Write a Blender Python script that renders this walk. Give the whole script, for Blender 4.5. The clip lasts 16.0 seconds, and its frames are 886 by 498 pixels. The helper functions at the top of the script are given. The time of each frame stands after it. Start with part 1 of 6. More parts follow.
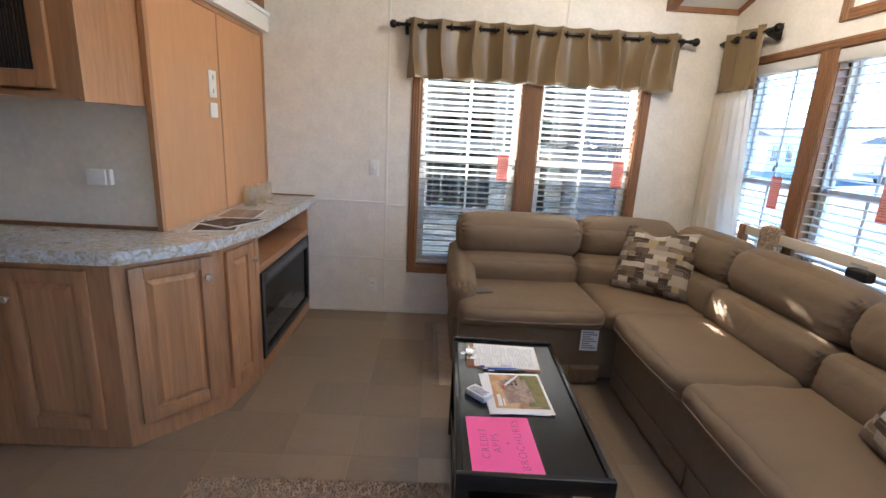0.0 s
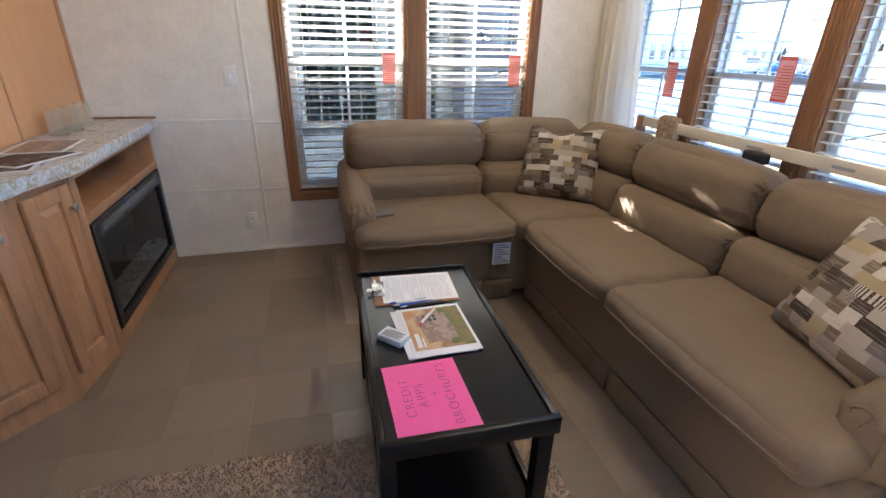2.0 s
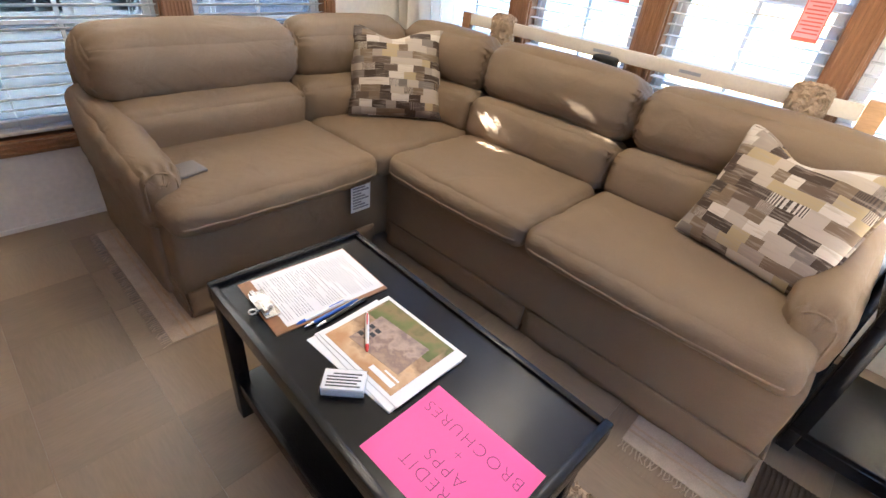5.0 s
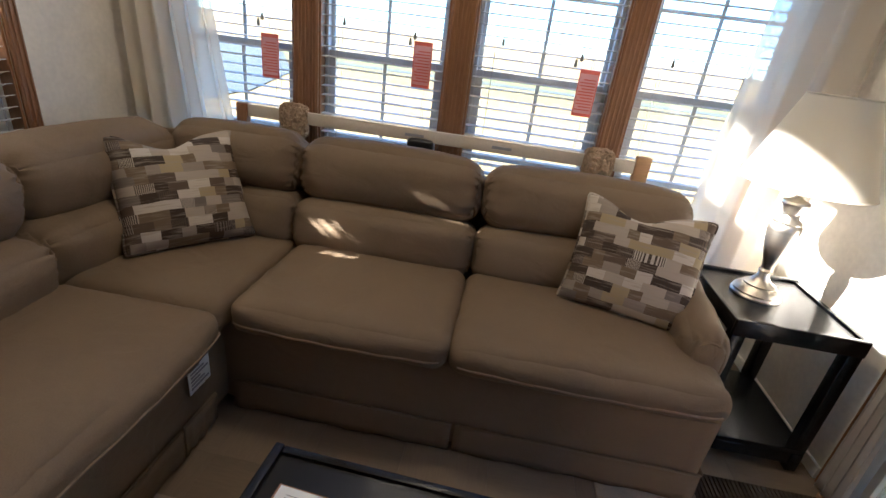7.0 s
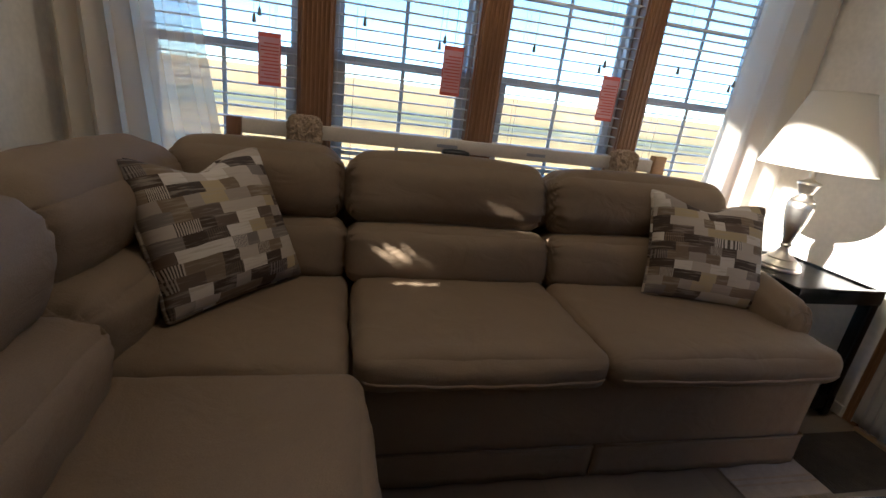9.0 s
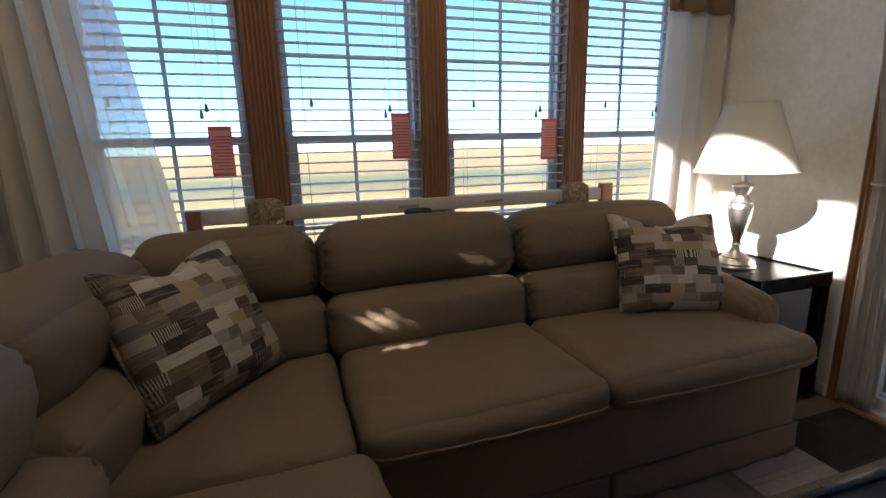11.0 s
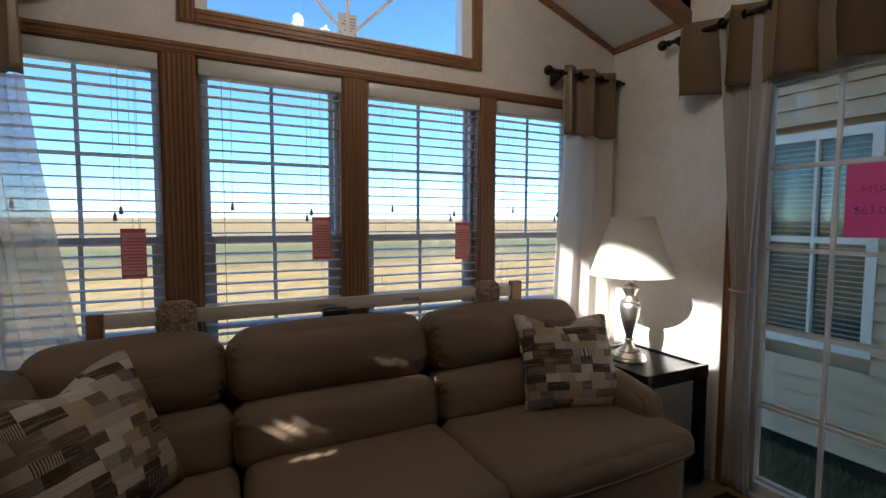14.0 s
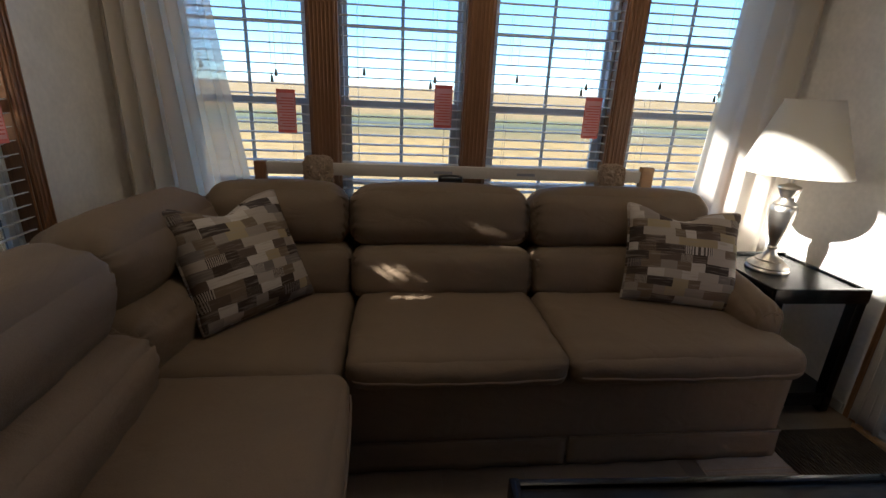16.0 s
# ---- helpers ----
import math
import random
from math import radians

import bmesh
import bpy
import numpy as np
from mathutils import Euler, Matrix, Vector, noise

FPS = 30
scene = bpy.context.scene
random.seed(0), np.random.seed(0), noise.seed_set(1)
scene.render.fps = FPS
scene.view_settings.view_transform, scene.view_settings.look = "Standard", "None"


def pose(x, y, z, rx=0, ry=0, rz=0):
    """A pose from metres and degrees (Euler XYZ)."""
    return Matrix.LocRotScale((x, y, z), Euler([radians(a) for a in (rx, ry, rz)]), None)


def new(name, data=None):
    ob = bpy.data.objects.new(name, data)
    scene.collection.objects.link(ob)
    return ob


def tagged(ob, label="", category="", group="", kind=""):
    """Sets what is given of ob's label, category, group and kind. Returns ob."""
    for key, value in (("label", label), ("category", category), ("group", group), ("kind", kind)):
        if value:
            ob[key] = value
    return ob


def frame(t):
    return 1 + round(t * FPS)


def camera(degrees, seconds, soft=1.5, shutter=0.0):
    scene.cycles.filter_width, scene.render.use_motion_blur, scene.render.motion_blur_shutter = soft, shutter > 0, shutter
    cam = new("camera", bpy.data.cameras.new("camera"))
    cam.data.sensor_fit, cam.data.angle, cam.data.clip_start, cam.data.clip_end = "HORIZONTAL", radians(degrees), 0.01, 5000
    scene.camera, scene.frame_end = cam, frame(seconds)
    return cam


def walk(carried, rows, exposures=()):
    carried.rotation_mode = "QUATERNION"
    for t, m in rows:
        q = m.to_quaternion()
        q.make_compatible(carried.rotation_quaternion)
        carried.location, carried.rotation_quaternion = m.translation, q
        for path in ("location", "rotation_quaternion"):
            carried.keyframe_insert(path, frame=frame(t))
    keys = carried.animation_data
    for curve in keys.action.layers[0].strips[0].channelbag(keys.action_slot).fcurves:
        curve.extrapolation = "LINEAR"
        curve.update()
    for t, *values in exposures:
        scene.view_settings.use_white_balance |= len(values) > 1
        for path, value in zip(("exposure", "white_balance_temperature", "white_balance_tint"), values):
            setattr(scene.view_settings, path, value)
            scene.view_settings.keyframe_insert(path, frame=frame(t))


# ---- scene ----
cam = camera(87.5, 16.0)
METRES, EYE, TURN = 3.54, 1.44, -1.9
ROWS = [
    (0.0, 0.0, 0.0, 0.0, 0.77, -14.24, -3.04),
    (0.5, -0.008, 0.0036, 0.0003, -2.78, -15.74, -2.77),
    (1.0, -0.0307, 0.0171, -0.0018, -7.08, -18.41, -1.93),
    (1.5, -0.0254, 0.0407, -0.0133, -10.51, -22.17, -1.5),
    (2.0, 0.0058, 0.0909, -0.0254, -13.16, -23.86, -1.14),
    (2.5, 0.0226, 0.1213, -0.0251, -16.96, -25.66, -0.56),
    (3.0, 0.0171, 0.1434, -0.0419, -19.94, -30.95, -1.18),
    (5.5, -0.0688, 0.3057, -0.0427, -52.53, -31.64, -6.71),
    (6.0, -0.0754, 0.3255, -0.0292, -62.58, -28.78, -7.15),
    (6.5, -0.0513, 0.374, -0.0296, -72.34, -25.36, -6.82),
    (7.0, -0.0463, 0.4607, -0.0231, -79.23, -24.54, -6.72),
    (7.5, -0.0358, 0.5452, -0.0185, -86.3, -24.22, -7.14),
    (8.0, -0.0056, 0.622, -0.0456, -92.64, -23.4, -7.94),
    (10.5, -0.0068, 0.7277, -0.0874, -104.75, -13.86, -2.44),
    (11.0, -0.0077, 0.7222, -0.0737, -106.72, -12.32, 1.41),
    (11.5, -0.0117, 0.7103, -0.0728, -109.69, -10.96, 2.78),
    (12.0, -0.0101, 0.7123, -0.0727, -109.27, -10.63, 3.21),
    (12.5, -0.0149, 0.7023, -0.0641, -110.73, -8.78, 3.78),
    (13.0, -0.0197, 0.708, -0.0613, -111.54, -7.7, 1.14),
    (13.5, -0.0291, 0.7094, -0.0472, -112.94, -3.54, 0.68),
    (14.0, -0.0381, 0.7091, -0.0318, -114.68, -3.8, -0.26),
    (14.5, -0.0478, 0.6965, -0.0246, -113.85, -10.08, -1.72),
    (15.0, -0.061, 0.6837, -0.0321, -110.66, -14.87, -2.54),
    (15.5, -0.0701, 0.6724, -0.0327, -104.67, -16.47, -2.85),
    (16.0, -0.0749, 0.6441, -0.0352, -93.65, -19.11, -2.51),
]
EXPOSURES = [(0.0, 4.3, 5850, 10), (1.5, 4.28, 5830, 10), (3.2, 4.38, 5800, 10), (5.4, 5.09, 5800, 10), (6.2, 4.46, 5850, 10), (7.0, 3.56, 5900, 10), (8.0, 3.07, 5900, 10), (10.5, 2.7, 5960, 10), (13.0, 2.33, 5800, 10), (14.0, 2.14, 5780, 10), (16.0, 2.33, 5920, 10)]
walk(cam, [(t, pose(0, 0, EYE, 0, 0, TURN) @ pose(METRES * x, METRES * y, METRES * z, 90 + pitch, roll, yaw)) for t, x, y, z, yaw, pitch, roll in ROWS], EXPOSURES)

# ---- light ----
SUN_DIR = Vector((0.30, -1.0, -0.64)).normalized()     # the way the sunlight travels
world = bpy.data.worlds.new("sky")
scene.world = world
world.use_nodes = True
wn = world.node_tree
sky = wn.nodes.new("ShaderNodeTexSky")
sky.sky_type, sky.sun_disc = "NISHITA", False
sky.sun_elevation = math.asin(-SUN_DIR.z)
sky.sun_rotation = math.atan2(-SUN_DIR.x, -SUN_DIR.y)
sky.air_density, sky.dust_density, sky.ozone_density = 0.65, 0.0, 5.0
wn.links.new(sky.outputs[0], wn.nodes["Background"].inputs[0])
wn.nodes["Background"].inputs[1].default_value = 0.10
sun = new("sun", bpy.data.lights.new("sun", "SUN"))
sun.data.energy, sun.data.angle, sun.data.color = 5.0, radians(0.9), (1.0, 0.93, 0.82)
sun.rotation_mode = "QUATERNION"
sun.rotation_quaternion = SUN_DIR.to_track_quat("-Z", "Y")

# bulbs of the ceiling light that hangs from the ridge
LIGHT_AT = Vector((1.2, 1.93, 2.62))
BULBS = [LIGHT_AT + Vector((0.13 * math.cos(a), 0.13 * math.sin(a), -0.06)) for a in (0.5, 2.6, 4.7)]
for p in BULBS:
    lp = new("ceiling_bulb", bpy.data.lights.new("ceiling_bulb", "POINT"))
    lp.location = p
    lp.data.energy, lp.data.color, lp.data.shadow_soft_size = 0.45, (1.0, 0.89, 0.74), 0.035

# ---- materials ----
MATS = {}


def surface(name, base, rough=0.6, var=0.12, scale=8.0, fine=60.0, bump=0.05, metal=0.0, stretch=(1, 1, 1), warm=0.0, spec=0.5, piece=0.0, coat=0.0):
    """A painted, woven or grained surface: two scales of colour change, a fine relief and uneven gloss."""
    m = bpy.data.materials.new(name)
    m.use_nodes = True
    nt = m.node_tree
    b = nt.nodes["Principled BSDF"]
    tc = nt.nodes.new("ShaderNodeTexCoord")
    mp = nt.nodes.new("ShaderNodeMapping")
    mp.inputs["Scale"].default_value = stretch
    nt.links.new(tc.outputs["Object"], mp.inputs[0])
    n1, n2 = nt.nodes.new("ShaderNodeTexNoise"), nt.nodes.new("ShaderNodeTexNoise")
    n1.inputs["Scale"].default_value, n2.inputs["Scale"].default_value = scale, fine
    n1.inputs["Detail"].default_value = n2.inputs["Detail"].default_value = 4.0
    for n in (n1, n2):
        nt.links.new(mp.outputs[0], n.inputs["Vector"])
    add = nt.nodes.new("ShaderNodeMath")
    add.operation = "ADD"
    nt.links.new(n1.outputs["Fac"], add.inputs[0])
    nt.links.new(n2.outputs["Fac"], add.inputs[1])
    tot = add
    if piece:
        oi = nt.nodes.new("ShaderNodeObjectInfo")
        ma = nt.nodes.new("ShaderNodeMath")
        ma.operation, ma.inputs[1].default_value = "MULTIPLY_ADD", piece
        nt.links.new(oi.outputs["Random"], ma.inputs[0])
        nt.links.new(add.outputs[0], ma.inputs[2])
        tot = ma
    ramp = nt.nodes.new("ShaderNodeMapRange")
    ramp.inputs["From Min"].default_value, ramp.inputs["From Max"].default_value = 0.6, 1.4 + piece
    nt.links.new(tot.outputs[0], ramp.inputs["Value"])
    mix = nt.nodes.new("ShaderNodeMix")
    mix.data_type = "RGBA"
    lo = [c * (1 - var) for c in base]
    hi = [min(1, c * (1 + var * (1 + warm * w))) for c, w in zip(base, (1, 0, -1))]
    mix.inputs["A"].default_value, mix.inputs["B"].default_value = (*lo, 1), (*hi, 1)
    nt.links.new(ramp.outputs[0], mix.inputs["Factor"])
    nt.links.new(mix.outputs["Result"], b.inputs["Base Color"])
    rr = nt.nodes.new("ShaderNodeMapRange")
    rr.inputs["To Min"].default_value, rr.inputs["To Max"].default_value = max(0.02, rough - 0.08), min(1, rough + 0.08)
    nt.links.new(n1.outputs["Fac"], rr.inputs["Value"])
    nt.links.new(rr.outputs[0], b.inputs["Roughness"])
    b.inputs["Metallic"].default_value = metal
    b.inputs["Specular IOR Level"].default_value = spec
    b.inputs["Coat Weight"].default_value = coat
    if bump:
        bp = nt.nodes.new("ShaderNodeBump")
        bp.inputs["Strength"].default_value, bp.inputs["Distance"].default_value = bump, 0.004
        nt.links.new(n2.outputs["Fac"], bp.inputs["Height"])
        nt.links.new(bp.outputs[0], b.inputs["Normal"])
    MATS[name] = m
    return m


def bsdf(m):
    return m.node_tree.nodes["Principled BSDF"]


WALL = surface("wall_vinyl", (0.76, 0.715, 0.65), 0.62, 0.10, 9, 45, 0.08)
SEAM = surface("wall_batten", (0.72, 0.69, 0.64), 0.5, 0.04, 9, 60, 0.02)
CEIL = surface("ceiling_paint", (0.72, 0.71, 0.68), 0.8, 0.04, 6, 80, 0.1)
OAK = surface("oak_trim", (0.25, 0.118, 0.05), 0.45, 0.3, 3, 26, 0.12, stretch=(6, 6, 0.6))
OAKH = surface("oak_trim_level", (0.25, 0.118, 0.05), 0.45, 0.3, 3, 26, 0.12, stretch=(6, 0.6, 6))
CAB = surface("cabinet_oak", (0.41, 0.208, 0.096), 0.4, 0.24, 3, 14, 0.06, stretch=(5, 5, 0.5))
CABD = surface("cabinet_panel", (0.42, 0.213, 0.097), 0.38, 0.34, 1.6, 9, 0.06, stretch=(6, 6, 0.3))
PANEL = surface("maple_panel", (0.58, 0.30, 0.138), 0.5, 0.08, 1.6, 16, 0.05, stretch=(2, 2, 0.35))
TILE = surface("floor_vinyl", (0.226, 0.166, 0.11), 0.36, 0.28, 2.5, 24, 0.03, piece=0.9, stretch=(0.7, 5, 1))
JOINT = surface("floor_joint", (0.20, 0.142, 0.092), 0.5, 0.1, 5, 40, 0.03)
SOFA = surface("sofa_fabric", (0.188, 0.132, 0.082), 0.66, 0.13, 3.5, 320, 0.3, spec=0.28)


def creases(m, scale, depth):
    """Adds the soft pulls and creases of stretched upholstery under the fine weave."""
    nt = m.node_tree
    fine = [x for x in nt.nodes if x.type == "BUMP"][0]
    tc, mp, nz, bp = nt.nodes.new("ShaderNodeTexCoord"), nt.nodes.new("ShaderNodeMapping"), nt.nodes.new("ShaderNodeTexNoise"), nt.nodes.new("ShaderNodeBump")
    mp.inputs["Scale"].default_value = (1.0, 1.0, 1.7)
    nz.inputs["Scale"].default_value, nz.inputs["Detail"].default_value, nz.inputs["Distortion"].default_value = scale, 3.5, 1.6
    bp.inputs["Strength"].default_value, bp.inputs["Distance"].default_value = 0.55, depth
    nt.links.new(tc.outputs["Object"], mp.inputs[0])
    nt.links.new(mp.outputs[0], nz.inputs["Vector"])
    nt.links.new(nz.outputs["Fac"], bp.inputs["Height"])
    nt.links.new(bp.outputs[0], fine.inputs["Normal"])


creases(SOFA, 6.0, 0.011)
PIPING = surface("sofa_piping", (0.225, 0.155, 0.098), 0.6, 0.1, 6, 200, 0.1)
BLACKW = surface("black_stained_oak", (0.006, 0.0058, 0.0062), 0.2, 0.5, 4, 40, 0.3, stretch=(9, 0.7, 9), spec=0.3)
WHITE = surface("white_vinyl", (0.80, 0.80, 0.78), 0.4, 0.03, 5, 50, 0.02)
SLAT = surface("blind_slat", (0.61, 0.605, 0.59), 0.38, 0.04, 5, 60, 0.02)
BRONZE = surface("dark_bronze", (0.018, 0.014, 0.012), 0.35, 0.2, 12, 80, 0.05, metal=0.6)
NICKEL = surface("brushed_nickel", (0.66, 0.61, 0.54), 0.36, 0.1, 10, 150, 0.05, metal=1.0, stretch=(1, 1, 12))
SATIN = surface("bronze_satin", (0.195, 0.135, 0.068), 0.36, 0.14, 5, 120, 0.1, stretch=(4, 4, 0.6), spec=0.6)
PLASTIC = surface("white_plastic", (0.78, 0.77, 0.74), 0.35, 0.03, 10, 60, 0.01)
DARKP = surface("black_plastic", (0.012, 0.012, 0.013), 0.3, 0.2, 12, 80, 0.05)
CARPET = surface("shag_carpet", (0.40, 0.292, 0.20), 0.95, 0.22, 30, 160, 0.8, spec=0.1)
RUNNER = surface("woven_runner", (0.40, 0.315, 0.24), 0.9, 0.18, 20, 220, 0.5, spec=0.1)
MAT = surface("ribbed_mat", (0.07, 0.05, 0.036), 0.9, 0.3, 20, 200, 0.6, spec=0.1)
TAGINK = surface("tag_print", (0.72, 0.15, 0.11), 0.5, 0.1, 14, 90, 0.02)
PAPER = surface("paper", (0.80, 0.80, 0.80), 0.55, 0.03, 10, 70, 0.02)
INK = surface("grey_ink", (0.30, 0.30, 0.32), 0.6, 0.1, 10, 70, 0)
DARKINK = surface("dark_ink", (0.03, 0.03, 0.035), 0.6, 0.1, 10, 70, 0)
PINK = surface("pink_paper", (0.90, 0.10, 0.33), 0.55, 0.04, 5, 60, 0.02)
MAGENTA = surface("pink_ink", (0.13, 0.012, 0.07), 0.6, 0.1, 10, 70, 0)
HARDB = surface("hardboard", (0.28, 0.13, 0.055), 0.45, 0.15, 12, 120, 0.05)
CHROME = surface("steel", (0.7, 0.7, 0.7), 0.2, 0.06, 20, 100, 0.02, metal=1.0)
BLUEP = surface("blue_plastic", (0.02, 0.10, 0.45), 0.3, 0.1, 10, 60, 0)
REDP = surface("red_plastic", (0.65, 0.03, 0.02), 0.3, 0.1, 10, 60, 0)
CARD = surface("kraft_carton", (0.62, 0.55, 0.46), 0.7, 0.08, 8, 90, 0.05)
PALEW = surface("pale_wood", (0.42, 0.25, 0.12), 0.55, 0.2, 4, 30, 0.1, stretch=(6, 1, 6))
SIDING = surface("tan_siding", (0.58, 0.44, 0.31), 0.6, 0.06, 3, 60, 0.06)
SIDINGW = surface("white_siding", (0.74, 0.75, 0.75), 0.6, 0.05, 3, 60, 0.05)
SIDINGL = surface("lavender_siding", (0.46, 0.46, 0.52), 0.6, 0.06, 3, 60, 0.06)
# shade of the neighbours' rooms, lifted for glare, painted as a dark grey
ROOM_SHADE = surface("room_shade_behind_glass", (0.10, 0.105, 0.105), 0.8, 0.3, 2, 20, 0.0, spec=0.1)
SHINGLE = surface("roof_shingle", (0.16, 0.15, 0.15), 0.85, 0.25, 6, 60, 0.4)
DARKGLASS = surface("dark_window", (0.05, 0.06, 0.075), 0.08, 0.2, 2, 20, 0.0)
GREYM = surface("grey_metal", (0.22, 0.23, 0.23), 0.5, 0.1, 8, 50, 0.03, metal=0.3)
TYRE = surface("tyre_rubber", (0.02, 0.02, 0.02), 0.8, 0.2, 8, 60, 0.1)
CARBLUE = surface("blue_car_paint", (0.03, 0.07, 0.17), 0.25, 0.06, 4, 40, 0, coat=0.5)
CARSILVER = surface("silver_car_paint", (0.42, 0.44, 0.46), 0.25, 0.06, 4, 40, 0, coat=0.5)


def glass(name, tint=(1, 1, 1), gloss=0.03):
    m = bpy.data.materials.new(name)
    m.use_nodes = True
    nt = m.node_tree
    nt.nodes.remove(nt.nodes["Principled BSDF"])
    t, g = nt.nodes.new("ShaderNodeBsdfTransparent"), nt.nodes.new("ShaderNodeBsdfGlossy")
    t.inputs[0].default_value, g.inputs["Roughness"].default_value = (*tint, 1), gloss
    f, mx = nt.nodes.new("ShaderNodeLayerWeight"), nt.nodes.new("ShaderNodeMixShader")
    f.inputs[0].default_value = 0.5
    pw, ma = nt.nodes.new("ShaderNodeMath"), nt.nodes.new("ShaderNodeMath")
    pw.operation, pw.inputs[1].default_value = "POWER", 5.0
    ma.operation, ma.inputs[1].default_value, ma.inputs[2].default_value = "MULTIPLY_ADD", 0.6, 0.035
    nt.links.new(f.outputs["Facing"], pw.inputs[0])
    nt.links.new(pw.outputs[0], ma.inputs[0])
    nt.links.new(ma.outputs[0], mx.inputs[0])
    nt.links.new(t.outputs[0], mx.inputs[1])
    nt.links.new(g.outputs[0], mx.inputs[2])
    nt.links.new(mx.outputs[0], nt.nodes["Material Output"].inputs[0])
    return m


GLASS = glass("window_glass", (0.895, 0.965, 0.965))
# darkened to dim the north view and sky light; the sun passes undimmed
DIM_GLASS = glass("dimming_window_glass", (0.36, 0.375, 0.37))
DOORGLASS = glass("green_tinted_door_glass", (0.93, 0.93, 0.87), 0.02)
SMOKED = glass("smoked_glass", (0.62, 0.62, 0.62))
CLEAR = glass("drinking_glass", (0.93, 0.95, 0.95), 0.02)


def sheer(name, colour, see=0.35, weave=500):
    """A thin woven cloth: part of the light goes between its threads, part through them."""
    m = bpy.data.materials.new(name)
    m.use_nodes = True
    nt = m.node_tree
    b = nt.nodes["Principled BSDF"]
    b.inputs["Base Color"].default_value, b.inputs["Roughness"].default_value = (*colour, 1), 0.9
    b.inputs["Specular IOR Level"].default_value = 0.1
    tl, tr = nt.nodes.new("ShaderNodeBsdfTranslucent"), nt.nodes.new("ShaderNodeBsdfTransparent")
    tl.inputs[0].default_value = (*colour, 1)
    tc, n = nt.nodes.new("ShaderNodeTexCoord"), nt.nodes.new("ShaderNodeTexNoise")
    n.inputs["Scale"].default_value = weave
    nt.links.new(tc.outputs["Object"], n.inputs["Vector"])
    bp = nt.nodes.new("ShaderNodeBump")
    bp.inputs["Strength"].default_value, bp.inputs["Distance"].default_value = 0.1, 0.002
    nt.links.new(n.outputs["Fac"], bp.inputs["Height"])
    nt.links.new(bp.outputs[0], b.inputs["Normal"])
    m1, m2 = nt.nodes.new("ShaderNodeMixShader"), nt.nodes.new("ShaderNodeMixShader")
    m1.inputs[0].default_value, m2.inputs[0].default_value = 0.55, see
    nt.links.new(b.outputs[0], m1.inputs[1])
    nt.links.new(tl.outputs[0], m1.inputs[2])
    nt.links.new(m1.outputs[0], m2.inputs[1])
    nt.links.new(tr.outputs[0], m2.inputs[2])
    nt.links.new(m2.outputs[0], nt.nodes["Material Output"].inputs[0])
    return m


SHEER = sheer("sheer_white_cloth", (0.92, 0.87, 0.79), 0.44)
HAZY = sheer("hazy_glass", (0.74, 0.70, 0.60), 0.74, 120)
DRAPE = sheer("pale_door_cloth", (0.74, 0.69, 0.65), 0.06)
TAGRED = sheer("red_tag_paper", (0.86, 0.52, 0.48), 0.0, 200)
SHADE = sheer("lampshade_linen", (0.80, 0.76, 0.68), 0.0, 300)


